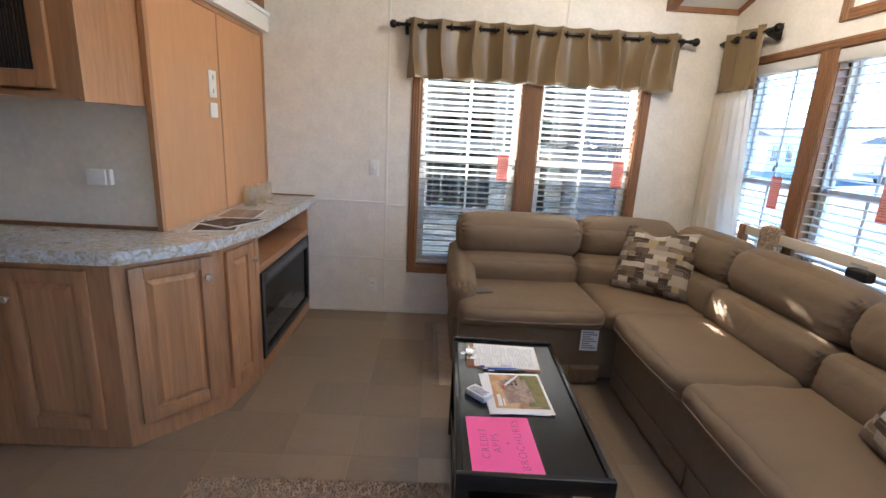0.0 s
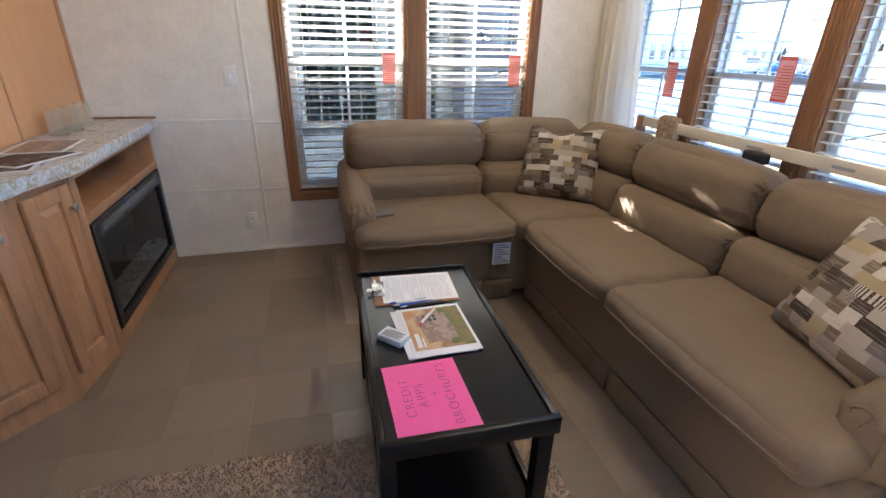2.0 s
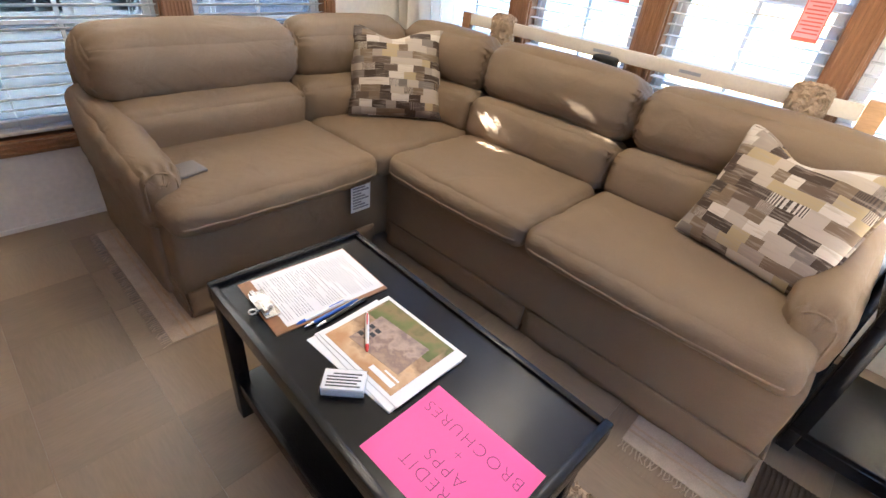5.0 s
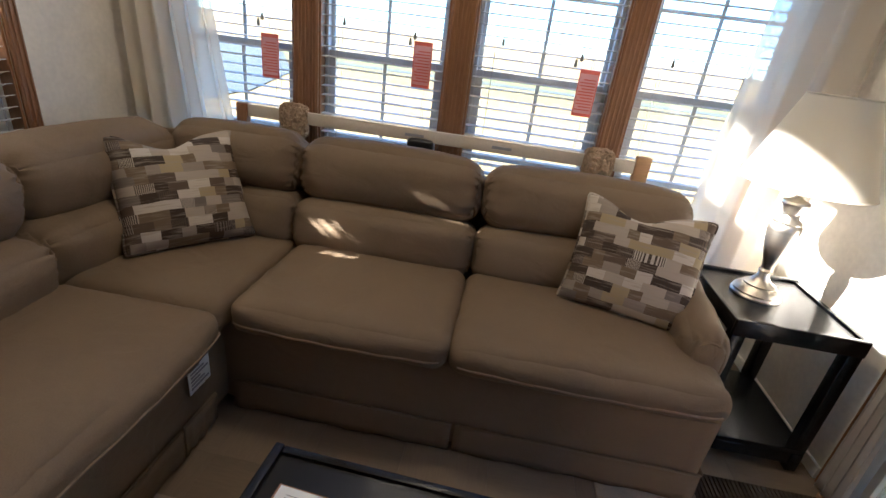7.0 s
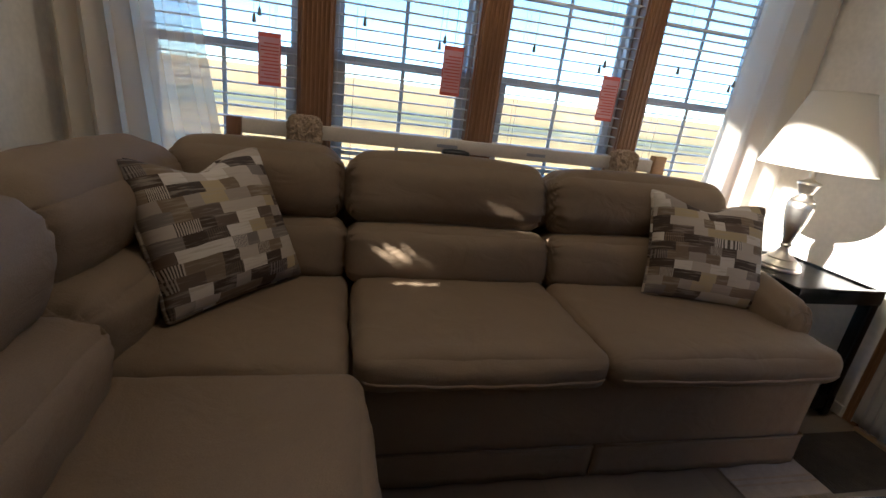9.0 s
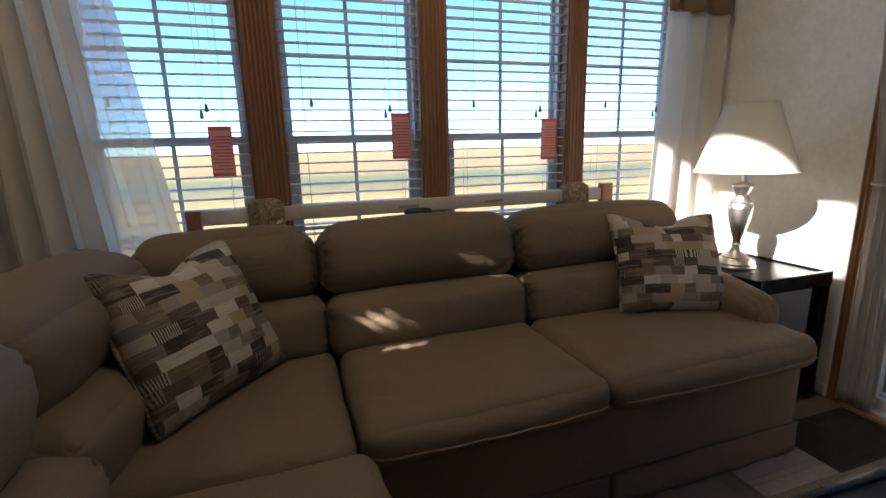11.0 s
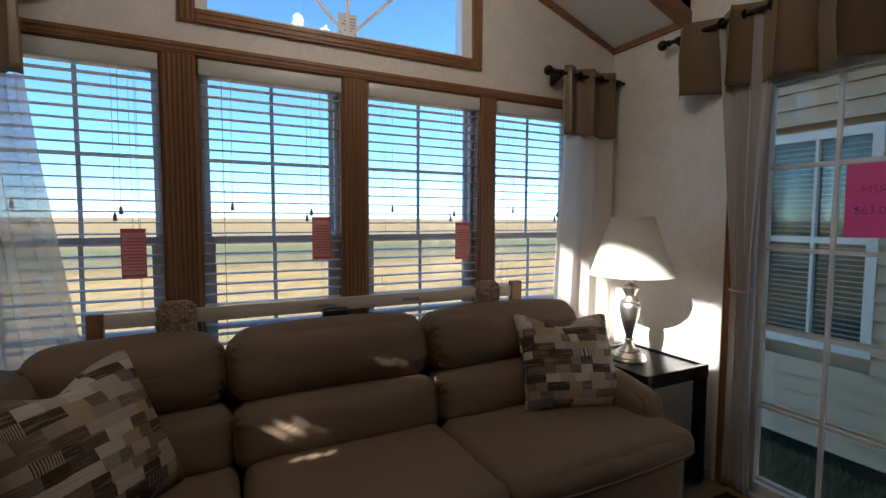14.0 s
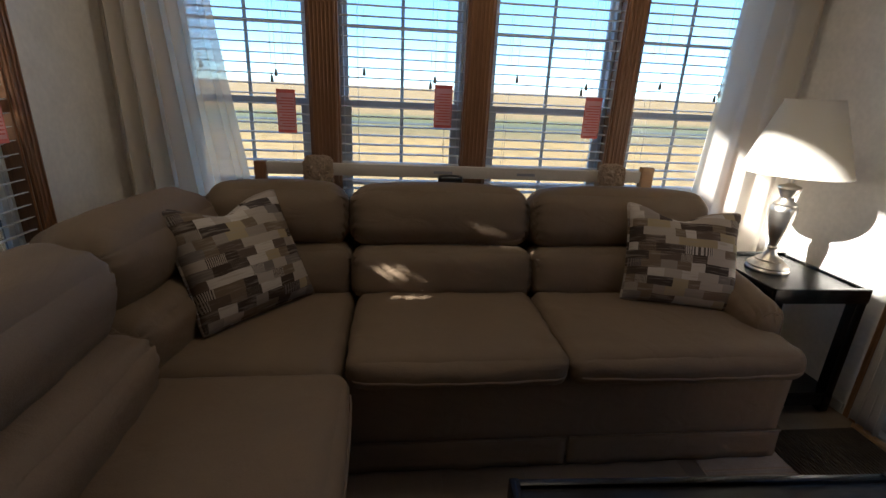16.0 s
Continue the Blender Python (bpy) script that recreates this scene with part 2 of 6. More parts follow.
def patchwork():
    """Cushion cover printed with broken rows of cream, grey, olive and brown blocks, some of them hatched."""
    m = bpy.data.materials.new("patchwork_print")
    m.use_nodes = True
    nt = m.node_tree
    b = nt.nodes["Principled BSDF"]
    tc, mp = nt.nodes.new("ShaderNodeTexCoord"), nt.nodes.new("ShaderNodeMapping")
    nt.links.new(tc.outputs["Object"], mp.inputs[0])
    wob = nt.nodes.new("ShaderNodeTexNoise")
    wob.inputs["Scale"].default_value = 9
    nt.links.new(tc.outputs["Object"], wob.inputs["Vector"])
    va = nt.nodes.new("ShaderNodeVectorMath")
    va.operation, va.inputs[1].default_value = "MULTIPLY_ADD", (0.012, 0.012, 0)
    nt.links.new(wob.outputs["Color"], va.inputs[0])
    nt.links.new(mp.outputs[0], va.inputs[2])
    def calc(op, x, y=None, z=None):
        n = nt.nodes.new("ShaderNodeMath")
        n.operation = op
        for i, v in enumerate((x, y, z)):
            if v is None:
                continue
            if isinstance(v, (int, float)):
                n.inputs[i].default_value = v
            else:
                nt.links.new(v, n.inputs[i])
        return n.outputs[0]
    ob = nt.nodes.new("ShaderNodeObjectInfo")
    sx = nt.nodes.new("ShaderNodeSeparateXYZ")
    nt.links.new(va.outputs[0], sx.inputs[0])
    H = 0.034
    py = calc("ADD", sx.outputs["Y"], calc("MULTIPLY", ob.outputs["Random"], 0.7))
    row = calc("FLOOR", calc("DIVIDE", py, H))
    # every row slides and stretches its blocks in its own way
    cv = nt.nodes.new("ShaderNodeCombineXYZ")
    nt.links.new(sx.outputs["X"], cv.inputs[0])
    nt.links.new(calc("MULTIPLY", row, 3.7), cv.inputs[1])
    rn = nt.nodes.new("ShaderNodeTexNoise")
    rn.inputs["Scale"].default_value, rn.inputs["Detail"].default_value = 9.0, 0.0
    nt.links.new(cv.outputs[0], rn.inputs["Vector"])
    wn1 = nt.nodes.new("ShaderNodeTexWhiteNoise")
    wn1.noise_dimensions = "1D"
    nt.links.new(row, wn1.inputs["W"])
    px = calc("ADD", calc("MULTIPLY_ADD", rn.outputs["Fac"], 0.11, sx.outputs["X"]), calc("MULTIPLY", wn1.outputs["Value"], 0.4))
    cell = calc("FLOOR", calc("DIVIDE", px, 0.064))
    cc = nt.nodes.new("ShaderNodeCombineXYZ")
    nt.links.new(cell, cc.inputs[0])
    nt.links.new(row, cc.inputs[1])
    wn2 = nt.nodes.new("ShaderNodeTexWhiteNoise")
    wn2.noise_dimensions = "2D"
    nt.links.new(cc.outputs[0], wn2.inputs["Vector"])
    rp = nt.nodes.new("ShaderNodeValToRGB")
    rp.color_ramp.interpolation = "CONSTANT"
    pal = [(0.0, (0.06, 0.039, 0.026)), (0.17, (0.40, 0.335, 0.265)), (0.33, (0.17, 0.12, 0.075)), (0.47, (0.52, 0.46, 0.385)), (0.60, (0.11, 0.078, 0.055)), (0.73, (0.28, 0.235, 0.19)), (0.83, (0.36, 0.28, 0.16)), (0.92, (0.17, 0.14, 0.12))]
    rp.color_ramp.elements[0].position, rp.color_ramp.elements[0].color = 0.0, (*pal[0][1], 1)
    rp.color_ramp.elements[1].position, rp.color_ramp.elements[1].color = pal[1][0], (*pal[1][1], 1)
    for p, c in pal[2:]:
        rp.color_ramp.elements.new(p).color = (*c, 1)
    nt.links.new(wn2.outputs["Value"], rp.inputs[0])
    sc = nt.nodes.new("ShaderNodeSeparateColor")
    nt.links.new(wn2.outputs["Color"], sc.inputs[0])
    line = calc("GREATER_THAN", calc("SINE", calc("MULTIPLY", px, 980.0)), 0.1)
    hatch = calc("MULTIPLY", calc("GREATER_THAN", sc.outputs[1], 0.82), line)
    mx = nt.nodes.new("ShaderNodeMix")
    mx.data_type = "RGBA"
    mx.inputs["B"].default_value = (0.055, 0.04, 0.03, 1)
    nt.links.new(hatch, mx.inputs["Factor"])
    nt.links.new(rp.outputs[0], mx.inputs["A"])
    dry = nt.nodes.new("ShaderNodeTexNoise")
    dry.inputs["Scale"].default_value, dry.inputs["Detail"].default_value = 1.0, 3.0
    ms = nt.nodes.new("ShaderNodeMapping")
    ms.inputs["Scale"].default_value = (12, 130, 12)
    nt.links.new(tc.outputs["Object"], ms.inputs[0])
    nt.links.new(ms.outputs[0], dry.inputs["Vector"])
    mr = nt.nodes.new("ShaderNodeMapRange")
    mr.inputs["From Min"].default_value, mr.inputs["From Max"].default_value, mr.inputs["To Max"].default_value = 0.52, 0.66, 0.5
    nt.links.new(dry.outputs["Fac"], mr.inputs["Value"])
    m3 = nt.nodes.new("ShaderNodeMix")
    m3.data_type = "RGBA"
    m3.inputs["B"].default_value = (0.33, 0.28, 0.225, 1)
    nt.links.new(mr.outputs[0], m3.inputs["Factor"])
    nt.links.new(mx.outputs["Result"], m3.inputs["A"])
    nt.links.new(m3.outputs["Result"], b.inputs["Base Color"])
    b.inputs["Roughness"].default_value, b.inputs["Specular IOR Level"].default_value = 0.8, 0.25
    wv = nt.nodes.new("ShaderNodeTexNoise")
    wv.inputs["Scale"].default_value = 420
    nt.links.new(tc.outputs["Object"], wv.inputs["Vector"])
    bp = nt.nodes.new("ShaderNodeBump")
    bp.inputs["Strength"].default_value, bp.inputs["Distance"].default_value = 0.25, 0.002
    nt.links.new(wv.outputs["Fac"], bp.inputs["Height"])
    nt.links.new(bp.outputs[0], b.inputs["Normal"])
    return m


PATCH = patchwork()


def laminate():
    """Pale marbled counter laminate with grey veins."""
    m = surface("marble_laminate", (0.55, 0.51, 0.44), 0.3, 0.1, 14, 90, 0.01)
    nt, b = m.node_tree, bsdf(m)
    tc, n = nt.nodes.new("ShaderNodeTexCoord"), nt.nodes.new("ShaderNodeTexNoise")
    n.inputs["Scale"].default_value, n.inputs["Detail"].default_value, n.inputs["Distortion"].default_value = 38, 8, 1.2
    nt.links.new(tc.outputs["Object"], n.inputs["Vector"])
    r = nt.nodes.new("ShaderNodeValToRGB")
    for e, (p, c) in zip((r.color_ramp.elements[0], r.color_ramp.elements[1], r.color_ramp.elements.new(0.5), r.color_ramp.elements.new(0.42)),
                         ((0.3, (0.34, 0.29, 0.195)), (0.75, (0.74, 0.65, 0.46)), (0.5, (0.64, 0.555, 0.385)), (0.42, (0.45, 0.385, 0.27)))):
        e.position, e.color = p, (*c, 1)
    nt.links.new(n.outputs["Fac"], r.inputs[0])
    nt.links.new(r.outputs[0], b.inputs["Base Color"])
    return m


LAMINATE = laminate()


# ---- shapes ----
def fill(ob_bm, name, material, parent=None, label="", smooth=False, shadow=True):
    """One mesh object out of a bmesh."""
    me = bpy.data.meshes.new(name)
    bmesh.ops.recalc_face_normals(ob_bm, faces=ob_bm.faces)
    ob_bm.to_mesh(me)
    ob_bm.free()
    me.materials.append(material)
    if smooth:
        me.shade_smooth()
        if smooth != "all":
            me.set_sharp_from_angle(angle=radians(38))
    ob = new(name, me)
    if parent is not None:
        ob.parent = parent
    if label:
        ob["label"] = label
    ob.visible_shadow = shadow
    return ob


def part(name, bm, material, parent, label="", smooth=True, shadow=True):
    return fill(bm, name, material, parent, label, smooth, shadow)


def thing(name, label, category, at=(0, 0, 0), rz=0.0, group=""):
    e = new(name)
    e.matrix_basis = pose(*at, 0, 0, rz)
    e.empty_display_size = 0.1
    return tagged(e, label, category, group)


def setting(name, bm, material, label="", smooth=False):
    return tagged(fill(bm, name, material, None, label, smooth), kind="structure")


def box(bm, x0, x1, y0, y1, z0, z1, bevel=0.0, seg=1, m=None):
    """A box from corner to corner, its edges broken by bevel."""
    g = bmesh.ops.create_cube(bm, size=1.0)
    vs = g["verts"]
    for v in vs:
        v.co = Vector(((x0 + x1) / 2 + v.co.x * (x1 - x0), (y0 + y1) / 2 + v.co.y * (y1 - y0), (z0 + z1) / 2 + v.co.z * (z1 - z0)))
    if m is not None:
        bmesh.ops.transform(bm, matrix=m, verts=vs)
    if bevel:
        es = list({e for v in vs for e in v.link_edges})
        bmesh.ops.bevel(bm, geom=es, offset=bevel, segments=seg, affect="EDGES", profile=0.5)
    return bm


def boxes(*specs, bevel=0.0):
    bm = bmesh.new()
    for s in specs:
        box(bm, *s, bevel=bevel)
    return bm


def one(x0, x1, y0, y1, z0, z1, bevel=0.003, seg=2):
    return box(bmesh.new(), x0, x1, y0, y1, z0, z1, bevel, seg)


def lathe(bm, profile, n=28, m=None):
    """A turned body from (radius, height) pairs."""
    rings = []
    for r, z in profile:
        rings.append([bm.verts.new((max(r, 1e-4) * math.cos(2 * math.pi * i / n), max(r, 1e-4) * math.sin(2 * math.pi * i / n), z)) for i in range(n)])
    for a, b in zip(rings, rings[1:]):
        for i in range(n):
            bm.faces.new((a[i], a[(i + 1) % n], b[(i + 1) % n], b[i]))
    for ring in (rings[0], rings[-1]):
        bm.faces.new(ring)
    if m is not None:
        bmesh.ops.transform(bm, matrix=m, verts=[v for r in rings for v in r])
    return bm


def tube(bm, pts, r, n=8, closed=False):
    """A round rod or cord along points."""
    pts = [Vector(p) for p in pts]
    rings = []
    for i, p in enumerate(pts):
        a, b = pts[i - 1] if (i or closed) else p, pts[(i + 1) % len(pts)] if (i + 1 < len(pts) or closed) else p
        d = (b - a).normalized()
        u = d.cross(Vector((0, 0, 1)) if abs(d.z) < 0.9 else Vector((1, 0, 0))).normalized()
        w = d.cross(u)
        rings.append([bm.verts.new(p + r * (math.cos(2 * math.pi * k / n) * u + math.sin(2 * math.pi * k / n) * w)) for k in range(n)])
    pairs = list(zip(rings, rings[1:])) + ([(rings[-1], rings[0])] if closed else [])
    for a, b in pairs:
        for k in range(n):
            bm.faces.new((a[k], a[(k + 1) % n], b[(k + 1) % n], b[k]))
    if not closed:
        bm.faces.new(rings[0]), bm.faces.new(rings[-1])
    return bm


def puffy(bm, size, r, puff=(0, 0, 0), m=None, n=11, wrinkle=0.0, shape=None, seed=0.0):
    """An upholstered block: rounded edges of radius r, sides swollen by puff, slight creases."""
    half = Vector(size) / 2
    grid = [math.sin(math.pi / 2 * (2 * i / n - 1)) for i in range(n + 1)]
    made = {}

    def vert(u):
        key = tuple(round(c, 4) for c in u)
        if key not in made:
            p = Vector([u[k] * half[k] for k in range(3)])
            q = Vector([max(-half[k] + r, min(half[k] - r, p[k])) for k in range(3)])
            d = p - q
            if d.length > 1e-9:
                p = q + d.normalized() * r
            p += Vector([puff[k] * u[k] * (1 - u[(k + 1) % 3] ** 2) * (1 - u[(k + 2) % 3] ** 2) for k in range(3)])
            if wrinkle:
                edge = max(abs(u[0]), abs(u[1])) ** 4
                p += Vector((0, 0, 1)) * wrinkle * (0.3 + edge) * noise.noise(Vector((p.x * 14 + seed, p.y * 14, p.z * 14)))
                p += Vector((0, 1, 0)) * wrinkle * (0.3 + edge) * noise.noise(Vector((p.x * 17, p.y * 9 + seed, p.z * 11)))
            if shape:
                p = shape(p, u)
            made[key] = bm.verts.new(m @ p if m is not None else p)
        return made[key]

    for ax in range(3):
        for s in (-1, 1):
            for i in range(n):
                for j in range(n):
                    c = []
                    for a, b in ((i, j), (i + 1, j), (i + 1, j + 1), (i, j + 1)):
                        u = [0, 0, 0]
                        u[ax], u[(ax + 1) % 3], u[(ax + 2) % 3] = s, grid[a], grid[b]
                        c.append(vert(u))
                    bm.faces.new(c)
    return bm


def prism(bm, poly, z0, z1):
    """An upright slab over a floor polygon."""
    lo, hi = [bm.verts.new((x, y, z0)) for x, y in poly], [bm.verts.new((x, y, z1)) for x, y in poly]
    bm.faces.new(lo), bm.faces.new(hi)
    for i in range(len(poly)):
        j = (i + 1) % len(poly)
        bm.faces.new((lo[i], lo[j], hi[j], hi[i]))
    return bm


def extrude_x(bm, poly, x0, x1):
    """A slab over a (y, z) polygon between two x."""
    a, b = [bm.verts.new((x0, y, z)) for y, z in poly], [bm.verts.new((x1, y, z)) for y, z in poly]
    bm.faces.new(a), bm.faces.new(b)
    for i in range(len(poly)):
        j = (i + 1) % len(poly)
        bm.faces.new((a[i], a[j], b[j], b[i]))
    return bm


def cloth(bm, width, height, folds, depth, thick=0.0015, nx=90, nz=14, top=1.0, bottom=1.0, m=None, seed=0, flare=0.0, pull=None, sharp=1.0, wander=0.7):
    """A hanging cloth in folds: local x along it, y out from the wall, z down from 0."""
    rows = []
    for k in range(nz + 1):
        v = k / nz
        row = []
        for i in range(nx + 1):
            u = i / nx
            amp = depth * (top + (bottom - top) * v) * (0.75 + 0.5 * noise.noise(Vector((u * folds * 0.9, seed, v * 0.8))))
            ph = 2 * math.pi * folds * u + wander * noise.noise(Vector((u * 5, seed + 3, v * 1.2)))
            x = (u - 0.5) * width * (1 + flare * v) + 0.25 * depth * math.sin(2 * ph)
            if pull:
                x += pull(u, v)
            z = -v * height + (0.004 * math.sin(ph * 1.0 + 1) if k == nz else 0)
            row.append(Vector((x, amp * (2 * (0.5 + 0.5 * math.sin(ph)) ** sharp - 1), z)))
        rows.append(row)
    sides = []
    for off in (thick / 2, -thick / 2):
        sides.append([[bm.verts.new((m @ (p + Vector((0, off, 0)))) if m is not None else p + Vector((0, off, 0))) for p in row] for row in rows])
    for g in sides:
        for k in range(nz):
            for i in range(nx):
                bm.faces.new((g[k][i], g[k][i + 1], g[k + 1][i + 1], g[k + 1][i]))
    f, b = sides
    for k in (0, nz):
        for i in range(nx):
            bm.faces.new((f[k][i], f[k][i + 1], b[k][i + 1], b[k][i]))
    for i in (0, nx):
        for k in range(nz):
            bm.faces.new((f[k][i], f[k + 1][i], b[k + 1][i], b[k][i]))
    return bm


def writing(name, text, size, material, parent, m, label="", space=1.0, thin=0.0, wide=1.0):
    """Raised lettering in the built-in font, as a mesh."""
    cu = bpy.data.curves.new(name, "FONT")
    cu.body, cu.size, cu.extrude, cu.align_x, cu.align_y, cu.space_line = text, size, 0.0002, "CENTER", "CENTER", space
    cu.offset, cu.space_character = -thin, wide
    tmp = bpy.data.objects.new(name + "_curve", cu)
    me = bpy.data.meshes.new_from_object(tmp)
    bpy.data.objects.remove(tmp)
    me.materials.append(material)
    ob = new(name, me)
    ob.parent = parent
    ob.matrix_basis = m
    if label:
        ob["label"] = label
    return ob


# ---- the room: floor, walls, ceiling ----
XE, XW, YN, YS, T = 2.11, -4.3, 3.53, 0.25, 0.12
EAVE, RIDGE_Y, RIDGE_Z = 2.37, 1.89, 2.985
Z0, Z1, HEAD = 0.40, 1.975, 2.02                   # sash windows: sill, head, top of the casing
E_WIN = ((2.675, 3.265), (1.955, 2.555), (1.215, 1.845), (0.535, 1.12))
N_WIN = ((-0.105, 0.645), (0.775, 1.515))
DOOR = (-0.64, 1.262, 2.03)
TOP_Z, BREAK_X = 3.45, 1.60                      # the raised middle ceiling, unseen and chosen freely, and where the low eave begins
SUN_OPENING = (0.33, 1.24, 2.66, 3.08)                 # unseen high opening in the north wall, added so sun reaches the lamp corner


def wall_grid(along, a0, a1, z0, z1, b0, b1, holes):
    """A wall of boxes around its openings. along: 'x' or 'y'; holes: (from, to, sill, head)."""
    bm = bmesh.new()
    cuts = sorted({a0, a1, *[h[0] for h in holes], *[h[1] for h in holes]})
    for c0, c1 in zip(cuts, cuts[1:]):
        mid = (c0 + c1) / 2
        spans, low = [], z0
        for h in sorted((h for h in holes if h[0] < mid < h[1]), key=lambda h: h[2]):
            if h[2] > low:
                spans.append((low, h[2]))
            low = h[3]
        if low < z1:
            spans.append((low, z1))
        for s0, s1 in spans:
            box(bm, *((c0, c1, b0, b1) if along == "x" else (b0, b1, c0, c1)), s0, s1)
    return bm


floor = setting("floor", one(XW, XE, YS - T, YN, -0.12, -0.004, 0), JOINT, "beige vinyl floor in faint square tiles")
setting("wall_north", wall_grid("x", XW, XE + T, -0.12, TOP_Z, YN, YN + T, [(a, b, Z0, Z1) for a, b in N_WIN] + [SUN_OPENING]), WALL, "off-white mottled vinyl panel wall with batten seams")
bm = wall_grid("y", YS - T, YN, -0.12, 2.13, XE, XE + T, [(a, b, Z0, Z1) for a, b in E_WIN])
GAB = (1.27, 2.55, 2.16, 2.60)
for poly in ([(YS - T, 2.13), (GAB[0], 2.13), (GAB[0], RIDGE_Z - (RIDGE_Y - GAB[0]) * 0.375), (YS - T, EAVE - 0.045)],
             [(GAB[1], 2.13), (YN, 2.13), (YN, EAVE), (GAB[1], RIDGE_Z - (GAB[1] - RIDGE_Y) * 0.375)],
             [(GAB[0], 2.13), (GAB[1], 2.13), (GAB[1], GAB[2]), (GAB[0], GAB[2])],
             [(GAB[0], GAB[3]), (GAB[1], GAB[3]), (GAB[1], RIDGE_Z - (GAB[1] - RIDGE_Y) * 0.375), (RIDGE_Y, RIDGE_Z), (GAB[0], RIDGE_Z - (RIDGE_Y - GAB[0]) * 0.375)]):
    extrude_x(bm, poly, XE, XE + T)
setting("wall_east", bm, WALL, "off-white mottled gable wall with four windows")
setting("wall_south", wall_grid("x", XW, XE, -0.12, TOP_Z, YS - T, YS, [(DOOR[0], DOOR[1], -0.02, DOOR[2])]), WALL, "off-white mottled wall with a sliding glass door")
bm = wall_grid("y", YS - T, YN + T, -0.12, TOP_Z, XW - T, XW, [])
# unseen wall; the dark oak colour is there to bounce less light back
setting("wall_west", bm, CAB, "unseen wall that closes the kitchen, coloured dark to cut bounced light")
bm = bmesh.new()
box(bm, XW, -1.35, 2.19, 2.25, 0, TOP_Z)
box(bm, -1.35, -1.282, 2.19, YN, 0, TOP_Z)
setting("wall_kitchen", bm, surface("kitchen_vinyl", (0.78, 0.715, 0.61), 0.6, 0.09, 7, 40, 0.06), "pale grey mottled kitchen wall")
for k, (y0, zz0, y1, zz1) in enumerate(((YS - T, EAVE - 0.045, RIDGE_Y, RIDGE_Z), (YN + T, EAVE - 0.045, RIDGE_Y, RIDGE_Z))):
    bm = extrude_x(bmesh.new(), [(y0, zz0), (y1, zz1), (y1, zz1 + 0.1), (y0, zz0 + 0.1)], BREAK_X, XE + T)
    setting("ceiling", bm, CEIL, "white sloping ceiling")

setting("ceiling", one(XW - T, BREAK_X, YS - T, YN + T, TOP_Z, TOP_Z + 0.1, 0), CEIL, "white flat raised ceiling")
setting("wall_bulkhead", extrude_x(bmesh.new(), [(YS, EAVE + 0.05), (RIDGE_Y, RIDGE_Z + 0.03), (YN, EAVE + 0.05), (YN, TOP_Z + 0.1), (YS, TOP_Z + 0.1)], BREAK_X, BREAK_X + 0.06), WALL, "off-white bulkhead where the ceiling steps up")
for s in (1, -1):
    ya = YS if s > 0 else YN
    bm = extrude_x(bmesh.new(), [(ya, EAVE - 0.028), (RIDGE_Y, RIDGE_Z - 0.06), (RIDGE_Y, RIDGE_Z), (ya, EAVE + 0.04)], BREAK_X - 0.01, BREAK_X + 0.05)
    setting("trim", bm, OAKH, "brown wood trim at the ceiling step")
bm = bmesh.new()
for s in ((SUN_OPENING[0], SUN_OPENING[0] + 0.04, 0.03, 0.1, SUN_OPENING[2], SUN_OPENING[3]), (SUN_OPENING[1] - 0.04, SUN_OPENING[1], 0.03, 0.1, SUN_OPENING[2], SUN_OPENING[3]), (SUN_OPENING[0] + 0.04, SUN_OPENING[1] - 0.04, 0.03, 0.1, SUN_OPENING[2], SUN_OPENING[2] + 0.04), (SUN_OPENING[0] + 0.04, SUN_OPENING[1] - 0.04, 0.03, 0.1, SUN_OPENING[3] - 0.04, SUN_OPENING[3])):
    box(bm, s[0], s[1], YN + s[2], YN + s[3], s[4], s[5])
# unseen window, added only as the way in for the sun patch
dw = tagged(new("window_8"), "unseen high window added to let the sun in", "window", kind="structure")
part("window_frame", bm, WHITE, dw, smooth=False)
part("pane", one(SUN_OPENING[0] + 0.04, SUN_OPENING[1] - 0.04, YN + 0.06, YN + 0.064, SUN_OPENING[2] + 0.04, SUN_OPENING[3] - 0.04, 0), DIM_GLASS, dw, smooth=False, shadow=False)

# unseen slab, its eaves sized to keep sun off the south neighbour's siding
setting("roof", one(XW - 0.4, XE + 0.35, -0.42, 3.85, TOP_Z + 0.104, TOP_Z + 0.32, 0.01), SHINGLE, "unseen roof slab with eaves, added to shade the south neighbour")

# crown trim under the low eaves
bm = boxes((BREAK_X, XE, YN - 0.018, YN, EAVE - 0.028, EAVE + 0.03), (BREAK_X, XE, YS, YS + 0.018, EAVE - 0.028, EAVE + 0.03))
setting("trim", bm, OAK, "brown wood crown trim")
for s in (1, -1):
    ya = YS if s > 0 else YN
    bm = extrude_x(bmesh.new(), [(ya, EAVE - 0.028), (RIDGE_Y, RIDGE_Z - 0.075), (RIDGE_Y, RIDGE_Z), (ya, EAVE + 0.04)], XE - 0.018, XE)
    setting("trim", bm, OAKH, "brown wood rake trim along the gable")
# batten seams of the wall panels
specs = [(-0.349, -0.331, YN - 0.005, YN, 0.05, 3.4), (0.900, 0.918, YN - 0.005, YN, HEAD, 2.52),
         (-0.95, -0.351, YN - 0.0045, YN, 0.882, 0.898), (-0.329, -0.17, YN - 0.0045, YN, 0.864, 0.88), (-0.95, -0.351, YN - 0.0045, YN, 0.438, 0.454), (-0.329, -0.17, YN - 0.0045, YN, 0.43, 0.446)]
setting("trim", boxes(*specs, bevel=0.002), SEAM, "thin white batten strips over the panel seams")
